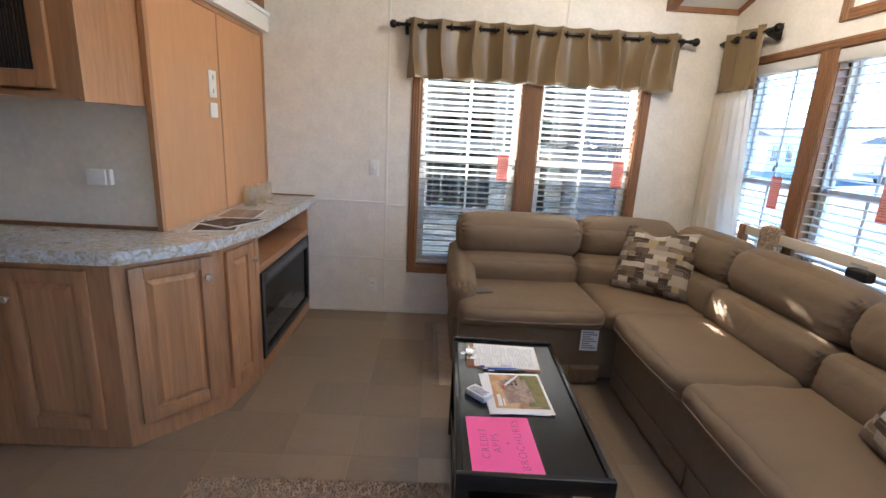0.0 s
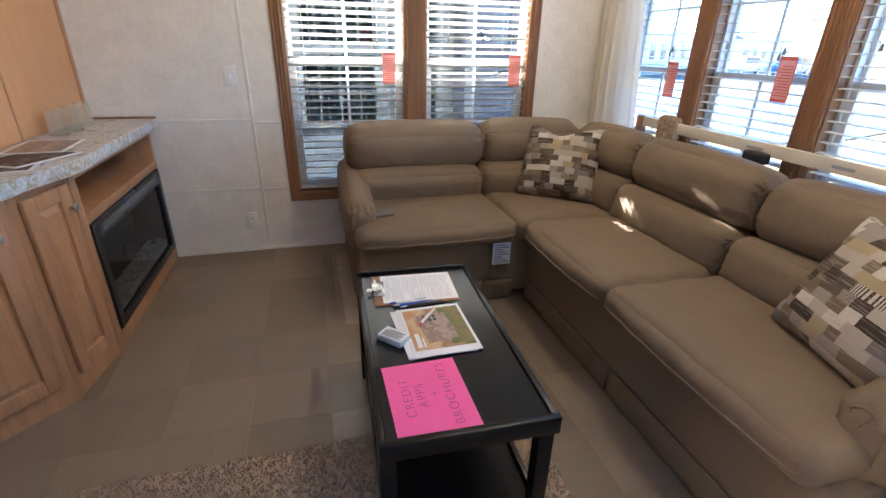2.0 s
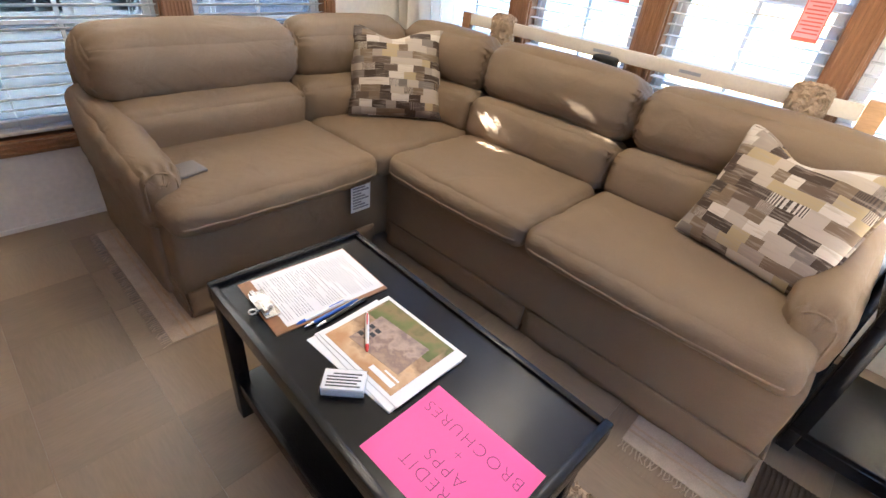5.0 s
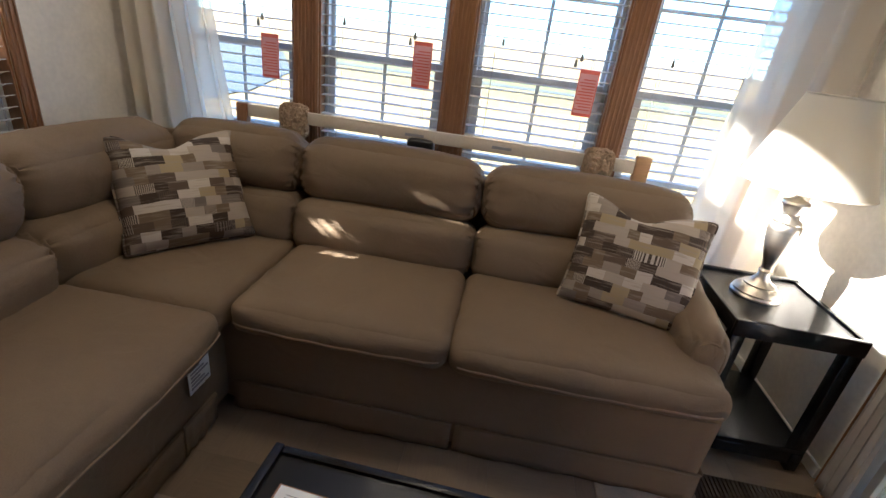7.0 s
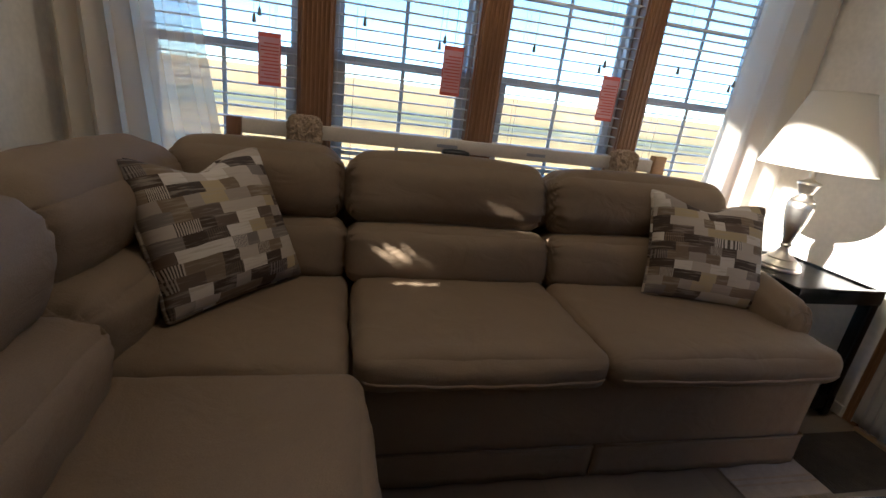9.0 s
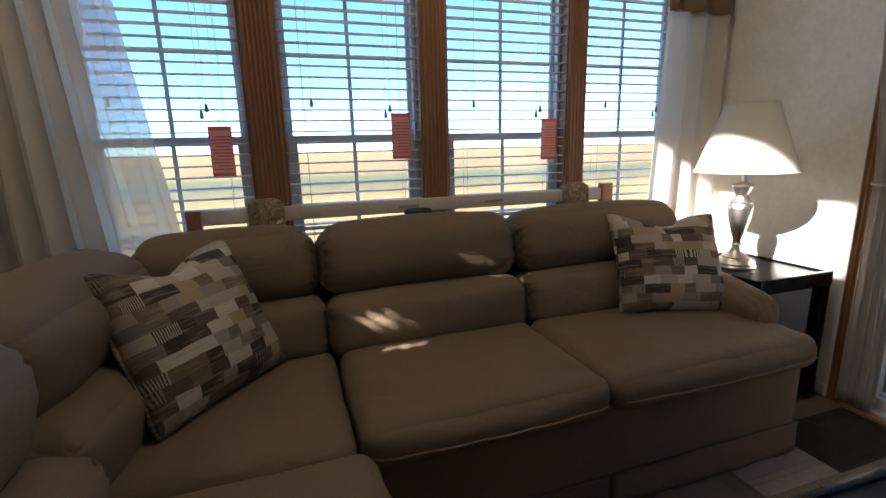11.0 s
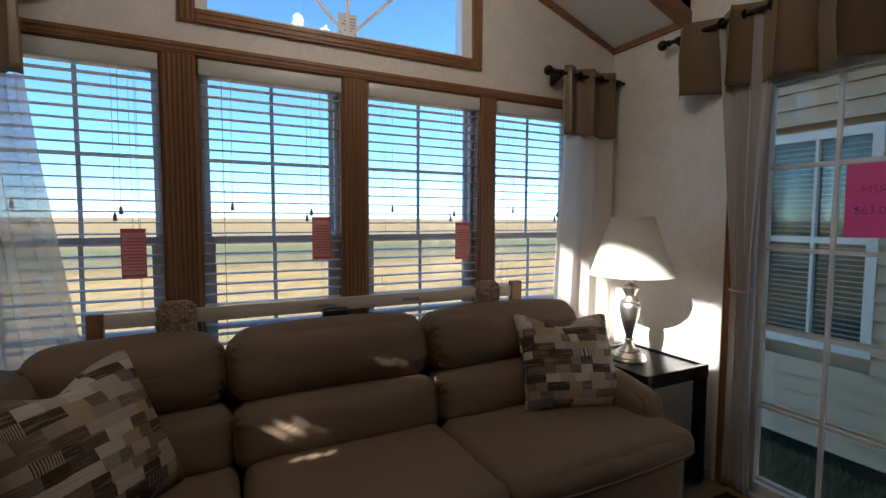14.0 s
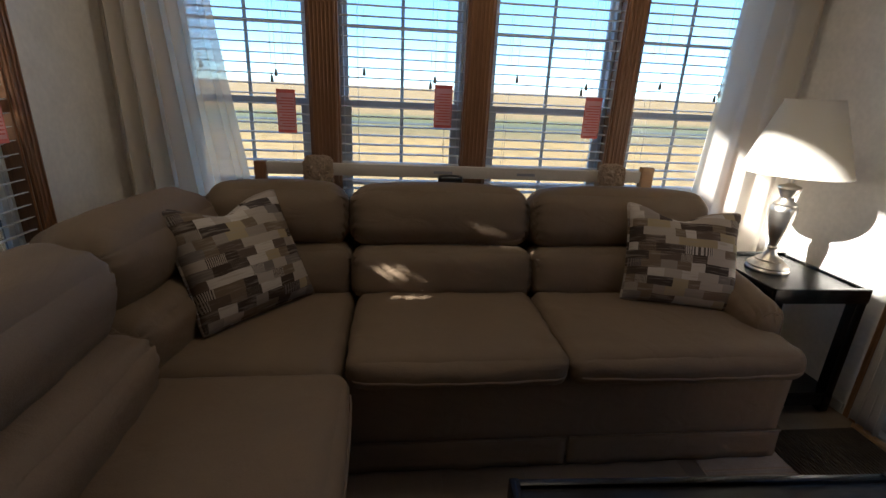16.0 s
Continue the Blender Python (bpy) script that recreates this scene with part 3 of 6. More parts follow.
setting("baseboard", boxes((-0.93, XE, YN - 0.008, YN, 0, 0.02), (1.37, XE, YS, YS + 0.012, 0, 0.05)), SEAM, "low white base strip")


# ---- windows ----
def casing(specs_v, specs_h, name, wall):
    """Fluted wooden window casing. specs_v: uprights (from, to); specs_h: (from, to, z0, z1)."""
    bm = bmesh.new()

    def put(a0, a1, d0, d1, z0, z1, bev):
        if wall == "E":
            box(bm, XE - d1, XE - d0, a0, a1, z0, z1, bev)
        elif wall == "N":
            box(bm, a0, a1, YN - d1, YN - d0, z0, z1, bev)
        else:
            box(bm, a0, a1, YS + d0, YS + d1, z0, z1, bev)
    for a0, a1, z0, z1 in specs_v:
        put(a0, a1, 0, 0.014, z0, z1, 0.002)
        w, k = a1 - a0, max(3, round((a1 - a0 - 0.02) / 0.0145))
        for i in range(k):
            c = a0 + w * (i + 0.5) / k
            put(c - 0.0042, c + 0.0042, 0.0141, 0.019, z0 + 0.004, z1 - 0.004, 0.002)
    for a0, a1, z0, z1 in specs_h:
        put(a0, a1, 0, 0.017, z0, z1, 0.002)
        for i in range(2):
            c = z0 + (z1 - z0) * (0.3 + 0.4 * i)
            put(a0 + 0.004, a1 - 0.004, 0.0171, 0.021, c - 0.005, c + 0.005, 0.002)
    return setting(name, bm, OAK, "fluted honey-brown wooden window casing")


zb = Z0 - 0.055
casing([(E_WIN[0][1], E_WIN[0][1] + 0.06, zb, HEAD), (E_WIN[1][1], E_WIN[0][0], Z0, Z1), (E_WIN[2][1], E_WIN[1][0], Z0, Z1), (E_WIN[3][1], E_WIN[2][0], Z0, Z1), (E_WIN[3][0] - 0.06, E_WIN[3][0], zb, HEAD)],
       [(E_WIN[3][0], E_WIN[0][1], Z1, HEAD), (E_WIN[3][0], E_WIN[0][1], zb, Z0)], "trim", "E")
casing([(N_WIN[0][0] - 0.06, N_WIN[0][0], zb, HEAD), (N_WIN[0][1], N_WIN[1][0], Z0, Z1), (N_WIN[1][1], N_WIN[1][1] + 0.06, zb, HEAD)],
       [(N_WIN[0][0], N_WIN[1][1], Z1, HEAD), (N_WIN[0][0], N_WIN[1][1], zb, Z0)], "trim", "N")
casing([(GAB[0] - 0.06, GAB[0], GAB[2] - 0.055, GAB[3] + 0.055), (GAB[1], GAB[1] + 0.06, GAB[2] - 0.055, GAB[3] + 0.055)],
       [(GAB[0], GAB[1], GAB[2] - 0.055, GAB[2]), (GAB[0], GAB[1], GAB[3], GAB[3] + 0.055)], "trim", "E")
casing([(DOOR[1] + 0.002, 1.357, 0, 2.1), (DOOR[0] - 0.1, DOOR[0], 0, 2.1)], [(DOOR[0], DOOR[1], DOOR[2], 2.1)], "trim", "S")


def local_box(bm, wall, a0, a1, d0, d1, z0, z1, bev=0.0):
    """A box by its stretch along a wall, its depth d behind the wall's face and its height."""
    if wall == "E":
        box(bm, XE + d0, XE + d1, a0, a1, z0, z1, bev)
    elif wall == "N":
        box(bm, a0, a1, YN + d0, YN + d1, z0, z1, bev)
    else:
        box(bm, a0, a1, YS - d1, YS - d0, z0, z1, bev)
    return bm


def sash_window(name, wall, a0, a1):
    """A white vinyl single-hung window with grilles between its panes, oak jamb lining around it."""
    w = tagged(new(name), "white vinyl single-hung window with a colonial grille", "window", kind="structure")
    L = lambda *s, bev=0.0: local_box(bmesh.new(), wall, *s, bev)
    bm = bmesh.new()
    for s in ((a0, a0 + 0.010, 0.0, 0.06, Z0, Z1), (a1 - 0.010, a1, 0.0, 0.06, Z0, Z1), (a0 + 0.010, a1 - 0.010, 0.0, 0.06, Z1 - 0.010, Z1), (a0 + 0.010, a1 - 0.010, 0.0, 0.06, Z0, Z0 + 0.010)):
        local_box(bm, wall, *s)
    part("jamb_lining", bm, OAK, w, "oak jamb lining", smooth=False)
    i0, i1, j0, j1, mid = a0 + 0.010, a1 - 0.010, Z0 + 0.010, Z1 - 0.010, 1.215
    bm = bmesh.new()
    for s in ((i0, i0 + 0.016, 0.055, 0.115, j0, j1), (i1 - 0.016, i1, 0.055, 0.115, j0, j1), (i0 + 0.016, i1 - 0.016, 0.055, 0.115, j1 - 0.03, j1), (i0 + 0.016, i1 - 0.016, 0.055, 0.115, j0, j0 + 0.03)):
        local_box(bm, wall, *s, 0.002)
    part("window_frame", bm, WHITE, w)
    k0, k1, c = i0 + 0.016, i1 - 0.016, (a0 + a1) / 2
    for nm, z0, z1, d0, rim in (("upper_sash", mid - 0.005, j1 - 0.03, 0.09, 0.018), ("lower_sash", j0 + 0.03, mid + 0.03, 0.064, 0.032)):
        bm = bmesh.new()
        for s in ((k0, k0 + rim, d0, d0 + 0.022, z0, z1), (k1 - rim, k1, d0, d0 + 0.022, z0, z1), (k0 + rim, k1 - rim, d0, d0 + 0.022, z1 - rim, z1), (k0 + rim, k1 - rim, d0, d0 + 0.022, z0, z0 + rim)):
            local_box(bm, wall, *s, 0.002)
        sash = part(nm, bm, WHITE, w)
        bm = bmesh.new()
        zc = (z0 + z1) / 2
        local_box(bm, wall, c - 0.008, c + 0.008, d0 + 0.008, d0 + 0.014, z0 + rim, z1 - rim)
        local_box(bm, wall, k0 + rim, c - 0.008, d0 + 0.008, d0 + 0.014, zc - 0.008, zc + 0.008)
        local_box(bm, wall, c + 0.008, k1 - rim, d0 + 0.008, d0 + 0.014, zc - 0.008, zc + 0.008)
        part("grille", bm, WHITE, sash)
        part("pane", L(k0 + rim, k1 - rim, d0 + 0.016, d0 + 0.019, z0 + rim, z1 - rim), DIM_GLASS if wall == "N" else GLASS, sash, smooth=False, shadow=False)
    return w


for k, (a, b) in enumerate(E_WIN):
    sash_window(f"window_{k + 1}", "E", a, b)
for k, (a, b) in enumerate(N_WIN):
    sash_window(f"window_{k + 5}", "N", a, b)
gw = tagged(new("window_7"), "gable window with a sunburst grille", "window", kind="structure")
bm = bmesh.new()
for s in ((GAB[0], GAB[0] + 0.045, 0.02, 0.1, GAB[2], GAB[3]), (GAB[1] - 0.045, GAB[1], 0.02, 0.1, GAB[2], GAB[3]), (GAB[0] + 0.045, GAB[1] - 0.045, 0.02, 0.1, GAB[2], GAB[2] + 0.02), (GAB[0] + 0.045, GAB[1] - 0.045, 0.02, 0.1, GAB[3] - 0.02, GAB[3])):
    local_box(bm, "E", *s, 0.002)
part("window_frame", bm, WHITE, gw)
bm = bmesh.new()
for a in (-45, 0, 45):
    m = Matrix.Translation((XE + 0.06, RIDGE_Y + 0.02, GAB[2] + 0.02)) @ Matrix.Rotation(radians(a), 4, "X")
    box(bm, -0.004, 0.004, -0.008, 0.008, 0, 0.38 / math.cos(radians(a)), 0, 1, m)
part("grille", bm, WHITE, gw, smooth=False)
part("pane", local_box(bmesh.new(), "E", GAB[0] + 0.045, GAB[1] - 0.045, 0.066, 0.069, GAB[2] + 0.02, GAB[3] - 0.02), GLASS, gw, smooth=False, shadow=False)
st = thing("window_sticker", "small printed white label on the gable window", "label", (XE + 0.0655, RIDGE_Y + 0.02, GAB[2] + 0.022))
part("sheet", one(-0.001, 0, -0.045, 0.045, 0, 0.11, 0), PAPER, st)
part("print", boxes(*[(-0.0015, -0.001, -0.038, 0.03 - 0.01 * (i % 3), 0.015 + 0.014 * i, 0.021 + 0.014 * i) for i in range(6)]), INK, st, smooth=False)


# ---- blinds ----
SLATS = {}


def blind(wall, a0, a1, tilt=-1.5, bottom=0.425, loose=()):
    """A white two-inch slat blind with head rail, ladder cords, pull cords and bottom rail."""
    c, w = (a0 + a1) / 2, a1 - a0 - 0.028
    if wall == "E":
        th = thing("window_blind", "white horizontal slat blind, open, hung in the window", "blind", (XE + 0.026, c, 0), 90, "window blinds")
    else:
        th = thing("window_blind", "white horizontal slat blind, open, hung in the window", "blind", (c, YN + 0.026, 0), 180, "window blinds")
    # local: x along, +y to the room for E (rotated), thing's own axes
    part("head_rail", box(bmesh.new(), -w / 2 - 0.004, w / 2 + 0.004, -0.03, 0.045, Z1 - 0.075, Z1 - 0.012, 0.004, 2), SLAT, th)
    key = round(w, 4)
    if key not in SLATS:
        bm = bmesh.new()
        prof = [(-0.023, 0.0), (-0.011, 0.002), (0.0, 0.0027), (0.011, 0.002), (0.023, 0.0)]
        rings = []
        for x in (-w / 2, w / 2):
            rings.append([bm.verts.new((x, y, z)) for y, z in prof] + [bm.verts.new((x, y, z - 0.0028)) for y, z in reversed(prof)])
        for i in range(10):
            j = (i + 1) % 10
            bm.faces.new((rings[0][i], rings[0][j], rings[1][j], rings[1][i]))
        bm.faces.new(rings[0]), bm.faces.new(rings[1])
        bmesh.ops.recalc_face_normals(bm, faces=bm.faces)
        me = bpy.data.meshes.new("slat")
        bm.to_mesh(me)
        bm.free()
        me.materials.append(SLAT)
        me.shade_smooth()
        me.set_sharp_from_angle(angle=radians(35))
        SLATS[key] = me
    z, rnd = Z1 - 0.105, random.Random(round(c * 1000))
    while z > bottom + 0.03:
        s = new("slat", SLATS[key])
        s.parent = th
        turn = tilt
        s.matrix_basis = pose(rnd.uniform(-0.002, 0.002), 0, z, turn + rnd.uniform(-1.2, 1.2), rnd.uniform(-0.15, 0.15), 0)
        for zq, xq, wq in [q for q in loose if abs(z - q[0]) < 0.0217]:
            # a slat twisted open over a short stretch, added to cast a sun spot
            kink = s.data.copy()
            cuts = bmesh.new()
            cuts.from_mesh(kink)
            for i in range(1, 80):
                bmesh.ops.bisect_plane(cuts, geom=cuts.verts[:] + cuts.edges[:] + cuts.faces[:], plane_co=(-w / 2 + w * i / 80, 0, 0), plane_no=(1, 0, 0))
            for v in cuts.verts:
                a = radians(-48) * math.exp(-((v.co.x - (c - xq)) / wq) ** 2)
                v.co.y, v.co.z = v.co.y * math.cos(a) - v.co.z * math.sin(a), v.co.y * math.sin(a) + v.co.z * math.cos(a)
            cuts.to_mesh(kink)
            cuts.free()
            s.data = kink
        z -= 0.0435
    part("bottom_rail", box(bmesh.new(), -w / 2, w / 2, -0.025, 0.025, bottom, bottom + 0.016, 0.004, 2), SLAT, th)
    for x in (-w * 0.36, w * 0.36):
        bm = bmesh.new()
        for y in (-0.026, 0.026):
            tube(bm, [(x, y, Z1 - 0.08), (x, y, bottom + 0.014)], 0.0008, 5)
        part("ladder_cord", bm, SLAT, th, smooth=False)
    for x, drop in ((-w * 0.27, 0.62), (-w * 0.235, 0.645), (w * 0.3, 0.6)):
        part("pull_cord", tube(bmesh.new(), [(x, 0.036, Z1 - 0.07), (x + 0.004, 0.035, Z1 - drop)], 0.001, 5), SLAT, th, smooth=False)
        part("tassel", lathe(bmesh.new(), [(0.003, 0.012), (0.006, 0.004), (0.008, -0.018), (0.0, -0.02)], 10, Matrix.Translation((x + 0.004, 0.035, Z1 - drop))), GREYM, th, "small grey plastic cord tassel")
    return th


# sun-spot bends added to one north blind: height, place along the wall, half-width
SUN_BENDS = ((1.393, 1.204, 0.018), (1.436, 1.178, 0.018), (1.349, 1.13, 0.012), (1.393, 1.10, 0.012), (1.175, 1.30, 0.012), (1.828, 1.140, 0.012))
for a, b in E_WIN:
    blind("E", a, b)
for a, b in N_WIN:
    blind("N", a, b, 18.5, loose=SUN_BENDS if a > 0.5 else ())


def red_tag(wall, a, z0, z1):
    """A red paper warning tag hung from a blind's cord."""
    at, rz = ((XE - 0.016, a, 0), 90) if wall == "E" else ((a, YN - 0.016, 0), 180)
    th = thing("warning_tag", "red and white printed paper tag hanging from the blind", "tag", at, rz, "blind tags")
    w = 0.042
    part("card", one(-w, w, -0.001, 0.001, z0, z1, 0.0005), TAGRED, th)
    part("print", boxes(*[(-w * 0.8, w * (0.8 - 0.3 * (i % 3 == 1)), 0.001, 0.0016, z0 + 0.026 + 0.0125 * i, z0 + 0.031 + 0.0125 * i) for i in range(11)], (-w, w, 0.001, 0.0017, z0, z0 + 0.013), (-w, w, 0.001, 0.0017, z1 - 0.016, z1), (-w, -w + 0.004, 0.001, 0.0017, z0 + 0.013, z1 - 0.016), (w - 0.004, w, 0.001, 0.0017, z0 + 0.013, z1 - 0.016)), TAGINK, th, "red border and rows of small red print", smooth=False)
    part("string", tube(bmesh.new(), [(0, 0, z1 - 0.005), (0, 0.0, z1 + 0.06), (0, -0.005, Z1 - 0.07)], 0.0008, 5), SLAT, th, smooth=False)
    return th


for a, z0, z1 in ((2.785, 1.09, 1.282), (2.062, 1.137, 1.331), (1.325, 1.112, 1.306)):
    red_tag("E", a, z0, z1)
for a, z0, z1 in ((0.53, 1.105, 1.296), (1.405, 1.092, 1.29)):
    red_tag("N", a, z0, z1)

# ---- sliding glass door ----
sd = tagged(new("door_1"), "white sliding glass door with colonial grilles, slid open", "door", kind="structure")
bm = bmesh.new()
x0, x1, zt = DOOR
for s in ((x0, x0 + 0.02, -0.01, 0.115, 0.0, zt), (x1 - 0.02, x1, -0.01, 0.115, 0.0, zt), (x0 + 0.02, x1 - 0.02, -0.01, 0.115, zt - 0.04, zt), (x0, x1, -0.02, 0.125, -0.02, 0.03)):
    local_box(bm, "S", *s, 0.002)
part("door_frame", bm, WHITE, sd)
part("threshold", local_box(bmesh.new(), "S", x0 - 0.02, x1 + 0.02, -0.05, -0.021, -0.003, 0.022, 0.004), PALEW, sd, "wooden threshold strip")
for nm, d, off in (("fixed_panel", 0.075, 0.0), ("sliding_panel", 0.02, -0.02)):
    p0, p1, q0, q1 = 0.39 + off, x1 - 0.02 + off, 0.031, zt - 0.041
    bm = bmesh.new()
    for s in ((p0, p0 + 0.055, d, d + 0.03, q0, q1), (p1 - 0.03, p1, d, d + 0.03, q0, q1), (p0 + 0.055, p1 - 0.03, d, d + 0.03, q1 - 0.055, q1), (p0 + 0.055, p1 - 0.03, d, d + 0.03, q0, q0 + 0.05)):
        local_box(bm, "S", *s, 0.002)
    pan = part(nm, bm, WHITE, sd)
    bm = bmesh.new()
    g0, g1, h0, h1 = p0 + 0.055, p1 - 0.03, q0 + 0.05, q1 - 0.055
    for i in (1, 2):
        local_box(bm, "S", g0 + (g1 - g0) * i / 3 - 0.008, g0 + (g1 - g0) * i / 3 + 0.008, d + 0.010, d + 0.016, h0, h1)
    for i in range(1, 5):
        for k in range(3):
            u0, u1 = g0 + (g1 - g0) * k / 3 + (0.008 if k else 0), g0 + (g1 - g0) * (k + 1) / 3 - (0.008 if k < 2 else 0)
            local_box(bm, "S", u0, u1, d + 0.010, d + 0.016, h0 + (h1 - h0) * i / 5 - 0.008, h0 + (h1 - h0) * i / 5 + 0.008)
    part("grille", bm, WHITE, pan, smooth=False)
    part("pane", local_box(bmesh.new(), "S", g0, g1, d + 0.018, d + 0.021, h0, h1), DOORGLASS, pan, smooth=False, shadow=False)
ps = thing("price_sign", "bright pink paper price sign taped on the door glass", "sign", (0.79, YS - 0.028, 1.26), 0)
part("sheet", one(-0.11, 0.11, -0.001, 0.001, 0, 0.29, 0), PINK, ps)
writing("lettering", "MSR", 0.045, MAGENTA, ps, pose(0.02, 0.0014, 0.185, 90, 0, 180), "handwritten word", 0.7, 0.0012)
writing("price", "$63,00", 0.045, MAGENTA, ps, pose(0.02, 0.0014, 0.105, 90, 0, 180), "handwritten price", 0.7, 0.0012)
step = setting("doorstep", one(-0.75, 0.35, -1.0, YS - T - 0.006, -0.09, -0.03, 0.006), PALEW, "wooden doorstep outside the door")


# ---- curtains ----
def rod(th, x0, x1, r=0.011, out=0.085):
    part("rod", tube(bmesh.new(), [(x0, out, 0), (x1, out, 0)], r, 14), BRONZE, th, "dark bronze curtain rod")
    for x, s in ((x0, -1), (x1, 1)):
        m = Matrix.Translation((x, out, 0)) @ Matrix.Rotation(radians(90 * s), 4, "Y")
        part("finial", lathe(bmesh.new(), [(0.011, -0.002), (0.017, 0.002), (0.017, 0.008), (0.011, 0.014), (0.014, 0.018), (0.024, 0.028), (0.028, 0.042), (0.024, 0.056), (0.012, 0.066), (0.0, 0.068)], 18, m), BRONZE, th)
    for x in (x0 + 0.05, x1 - 0.05):
        bm = bmesh.new()
        extrude = [(-0.0, -0.05), (0.012, -0.05), (out + 0.008, -0.014), (out + 0.008, 0.014), (0.012, 0.04), (0.0, 0.05)]
        a = [bm.verts.new((x - 0.012, y, z)) for y, z in extrude]
        b = [bm.verts.new((x + 0.012, y, z)) for y, z in extrude]
        bm.faces.new(a), bm.faces.new(b)
        for i in range(6):
            bm.faces.new((a[i], a[(i + 1) % 6], b[(i + 1) % 6], b[i]))
        part("bracket", bm, BRONZE, th)


def grommets(th, xs, out=0.085):
    for x in xs:
        m = Matrix.Translation((x, out, 0)) @ Matrix.Rotation(radians(90), 4, "Y") @ Matrix.Rotation(radians(14), 4, "X")
        bm = lathe(bmesh.new(), [(0.018, -0.004), (0.024, -0.003), (0.024, 0.003), (0.018, 0.004)], 16, m)
        part("grommet", bm, BRONZE, th)


def valance(at, rz, width, height, folds, seed, deep=0.046, sharp=1.7):
    th = thing("valance", "bronze satin grommet valance on a dark rod", "curtain", at, rz)
    rod(th, -width / 2 - 0.06, width / 2 + 0.06)
    part("cloth", cloth(bmesh.new(), width, height, folds, deep, 0.002, 260, 14, 0.9, 1.25, Matrix.Translation((0, 0.088, 0.045)), seed, sharp=sharp, wander=1.5), SATIN, th, smooth="all")
    grommets(th, [(-0.5 + i / (2 * folds)) * width for i in range(1, int(2 * folds))])
    return th


# wall faces local -y: at rz=180 the cloth stands out towards -y (north wall), at 0 towards +y (south wall)
valance((0.745, YN, 2.135), 180, 1.90, 0.385, 9.5, 1)
valance((0.66, YS, 2.25), 0, 1.86, 0.36, 8.5, 2, 0.07, 1.15)


def side_curtain(at, rz, width, drop, seed, name_label, lower=1.0, pull=None, tie=None, height=0.385, folds=(3.0, 0.017)):
    th = thing("curtain", name_label, "curtain", at, rz)
    rod(th, -width / 2 - 0.07, width / 2 + 0.07)
    part("band", cloth(bmesh.new(), width, height, 2.5, 0.034, 0.002, 60, 10, 1, 1, Matrix.Translation((0, 0.085, 0.045)), seed), SATIN, th, "bronze satin top band", smooth="all")
    part("sheer", cloth(bmesh.new(), width, drop - height, *folds, 0.0012, 110, 22, 1, lower, Matrix.Translation((0, 0.085, 0.045 - height)), seed + 5, pull=pull), SHEER, th, "sheer white lower curtain", smooth="all")
    grommets(th, [(-0.5 + (i + 0.5) / 5) * width for i in range(5)])
    return th


# east wall: local x runs along +y when turned 90, the cloth stands out towards -x
side_curtain((XE, 3.27, 2.145), 90, 0.40, 1.9, 11, "curtain with a bronze satin band over white sheer, drawn aside", 1.3,
             pull=lambda u, v: -0.21 * (1 - u) * max(0.0, v) ** 1.2, folds=(5.5, 0.03))
side_curtain((XE, 0.515, 2.145), 90, 0.40, 1.9, 17, "curtain with a bronze satin band over white sheer, drawn aside", 1.2,
             pull=lambda u, v: 0.08 * u * v)
th = thing("door_curtain", "pale curtain panel tied back beside the sliding door", "curtain", (1.264, YS, 2.24))


def gather(u, v):
    """Narrows towards the tieback and flares a little below it."""
    a, b = min(1.0, v / 0.564), max(0.0, v - 0.564) / 0.436
    return (u - 0.5) * (0.045 * b - 0.19 * a) - 0.021 * a - 0.013 * b


part("drape", cloth(bmesh.new(), 0.275, 2.2, 3.5, 0.019, 0.0012, 100, 40, 1, 0.75, Matrix.Translation((0, 0.06, 0)), 31, pull=gather), DRAPE, th, smooth="all")
part("tieback", tube(bmesh.new(), [(-0.021 + 0.05 * math.cos(a), 0.06 + 0.027 * math.sin(a), -1.24 - 0.008 * math.sin(a)) for a in [i * math.pi / 8 for i in range(16)]], 0.005, 6, True), DRAPE, th)


# ---- sectional sofa ----
sofa = thing("sectional_sofa", "taupe upholstered L-shaped sectional sofa with split roll backs", "sofa", (1.3, 2.3, 0))
SO = Matrix.Translation((-1.3, -2.3, 0))


def sp(name, bm, mat=SOFA, label=""):
    bmesh.ops.transform(bm, matrix=SO, verts=bm.verts)
    return part(name, bm, mat, sofa, label, smooth="all" if mat is SOFA else True)


def block(name, c, size, r, puff=(0, 0, 0), rot=(0, 0, 0), n=12, wr=0.007, shape=None, seed=0):
    return sp(name, puffy(bmesh.new(), size, r, puff, pose(*c, *rot), int(n * 1.6), wr, shape, seed))


# base and skirt
block("base", (1.563, 1.665, 0.215), (0.85, 1.73, 0.37), 0.02, n=6, wr=0.002)
block("base", (0.69, 2.93, 0.22), (0.98, 0.86, 0.36), 0.02, n=6, wr=0.002)
block("base", (1.58, 2.92, 0.22), (0.80, 0.86, 0.36), 0.02, n=6, wr=0.002)


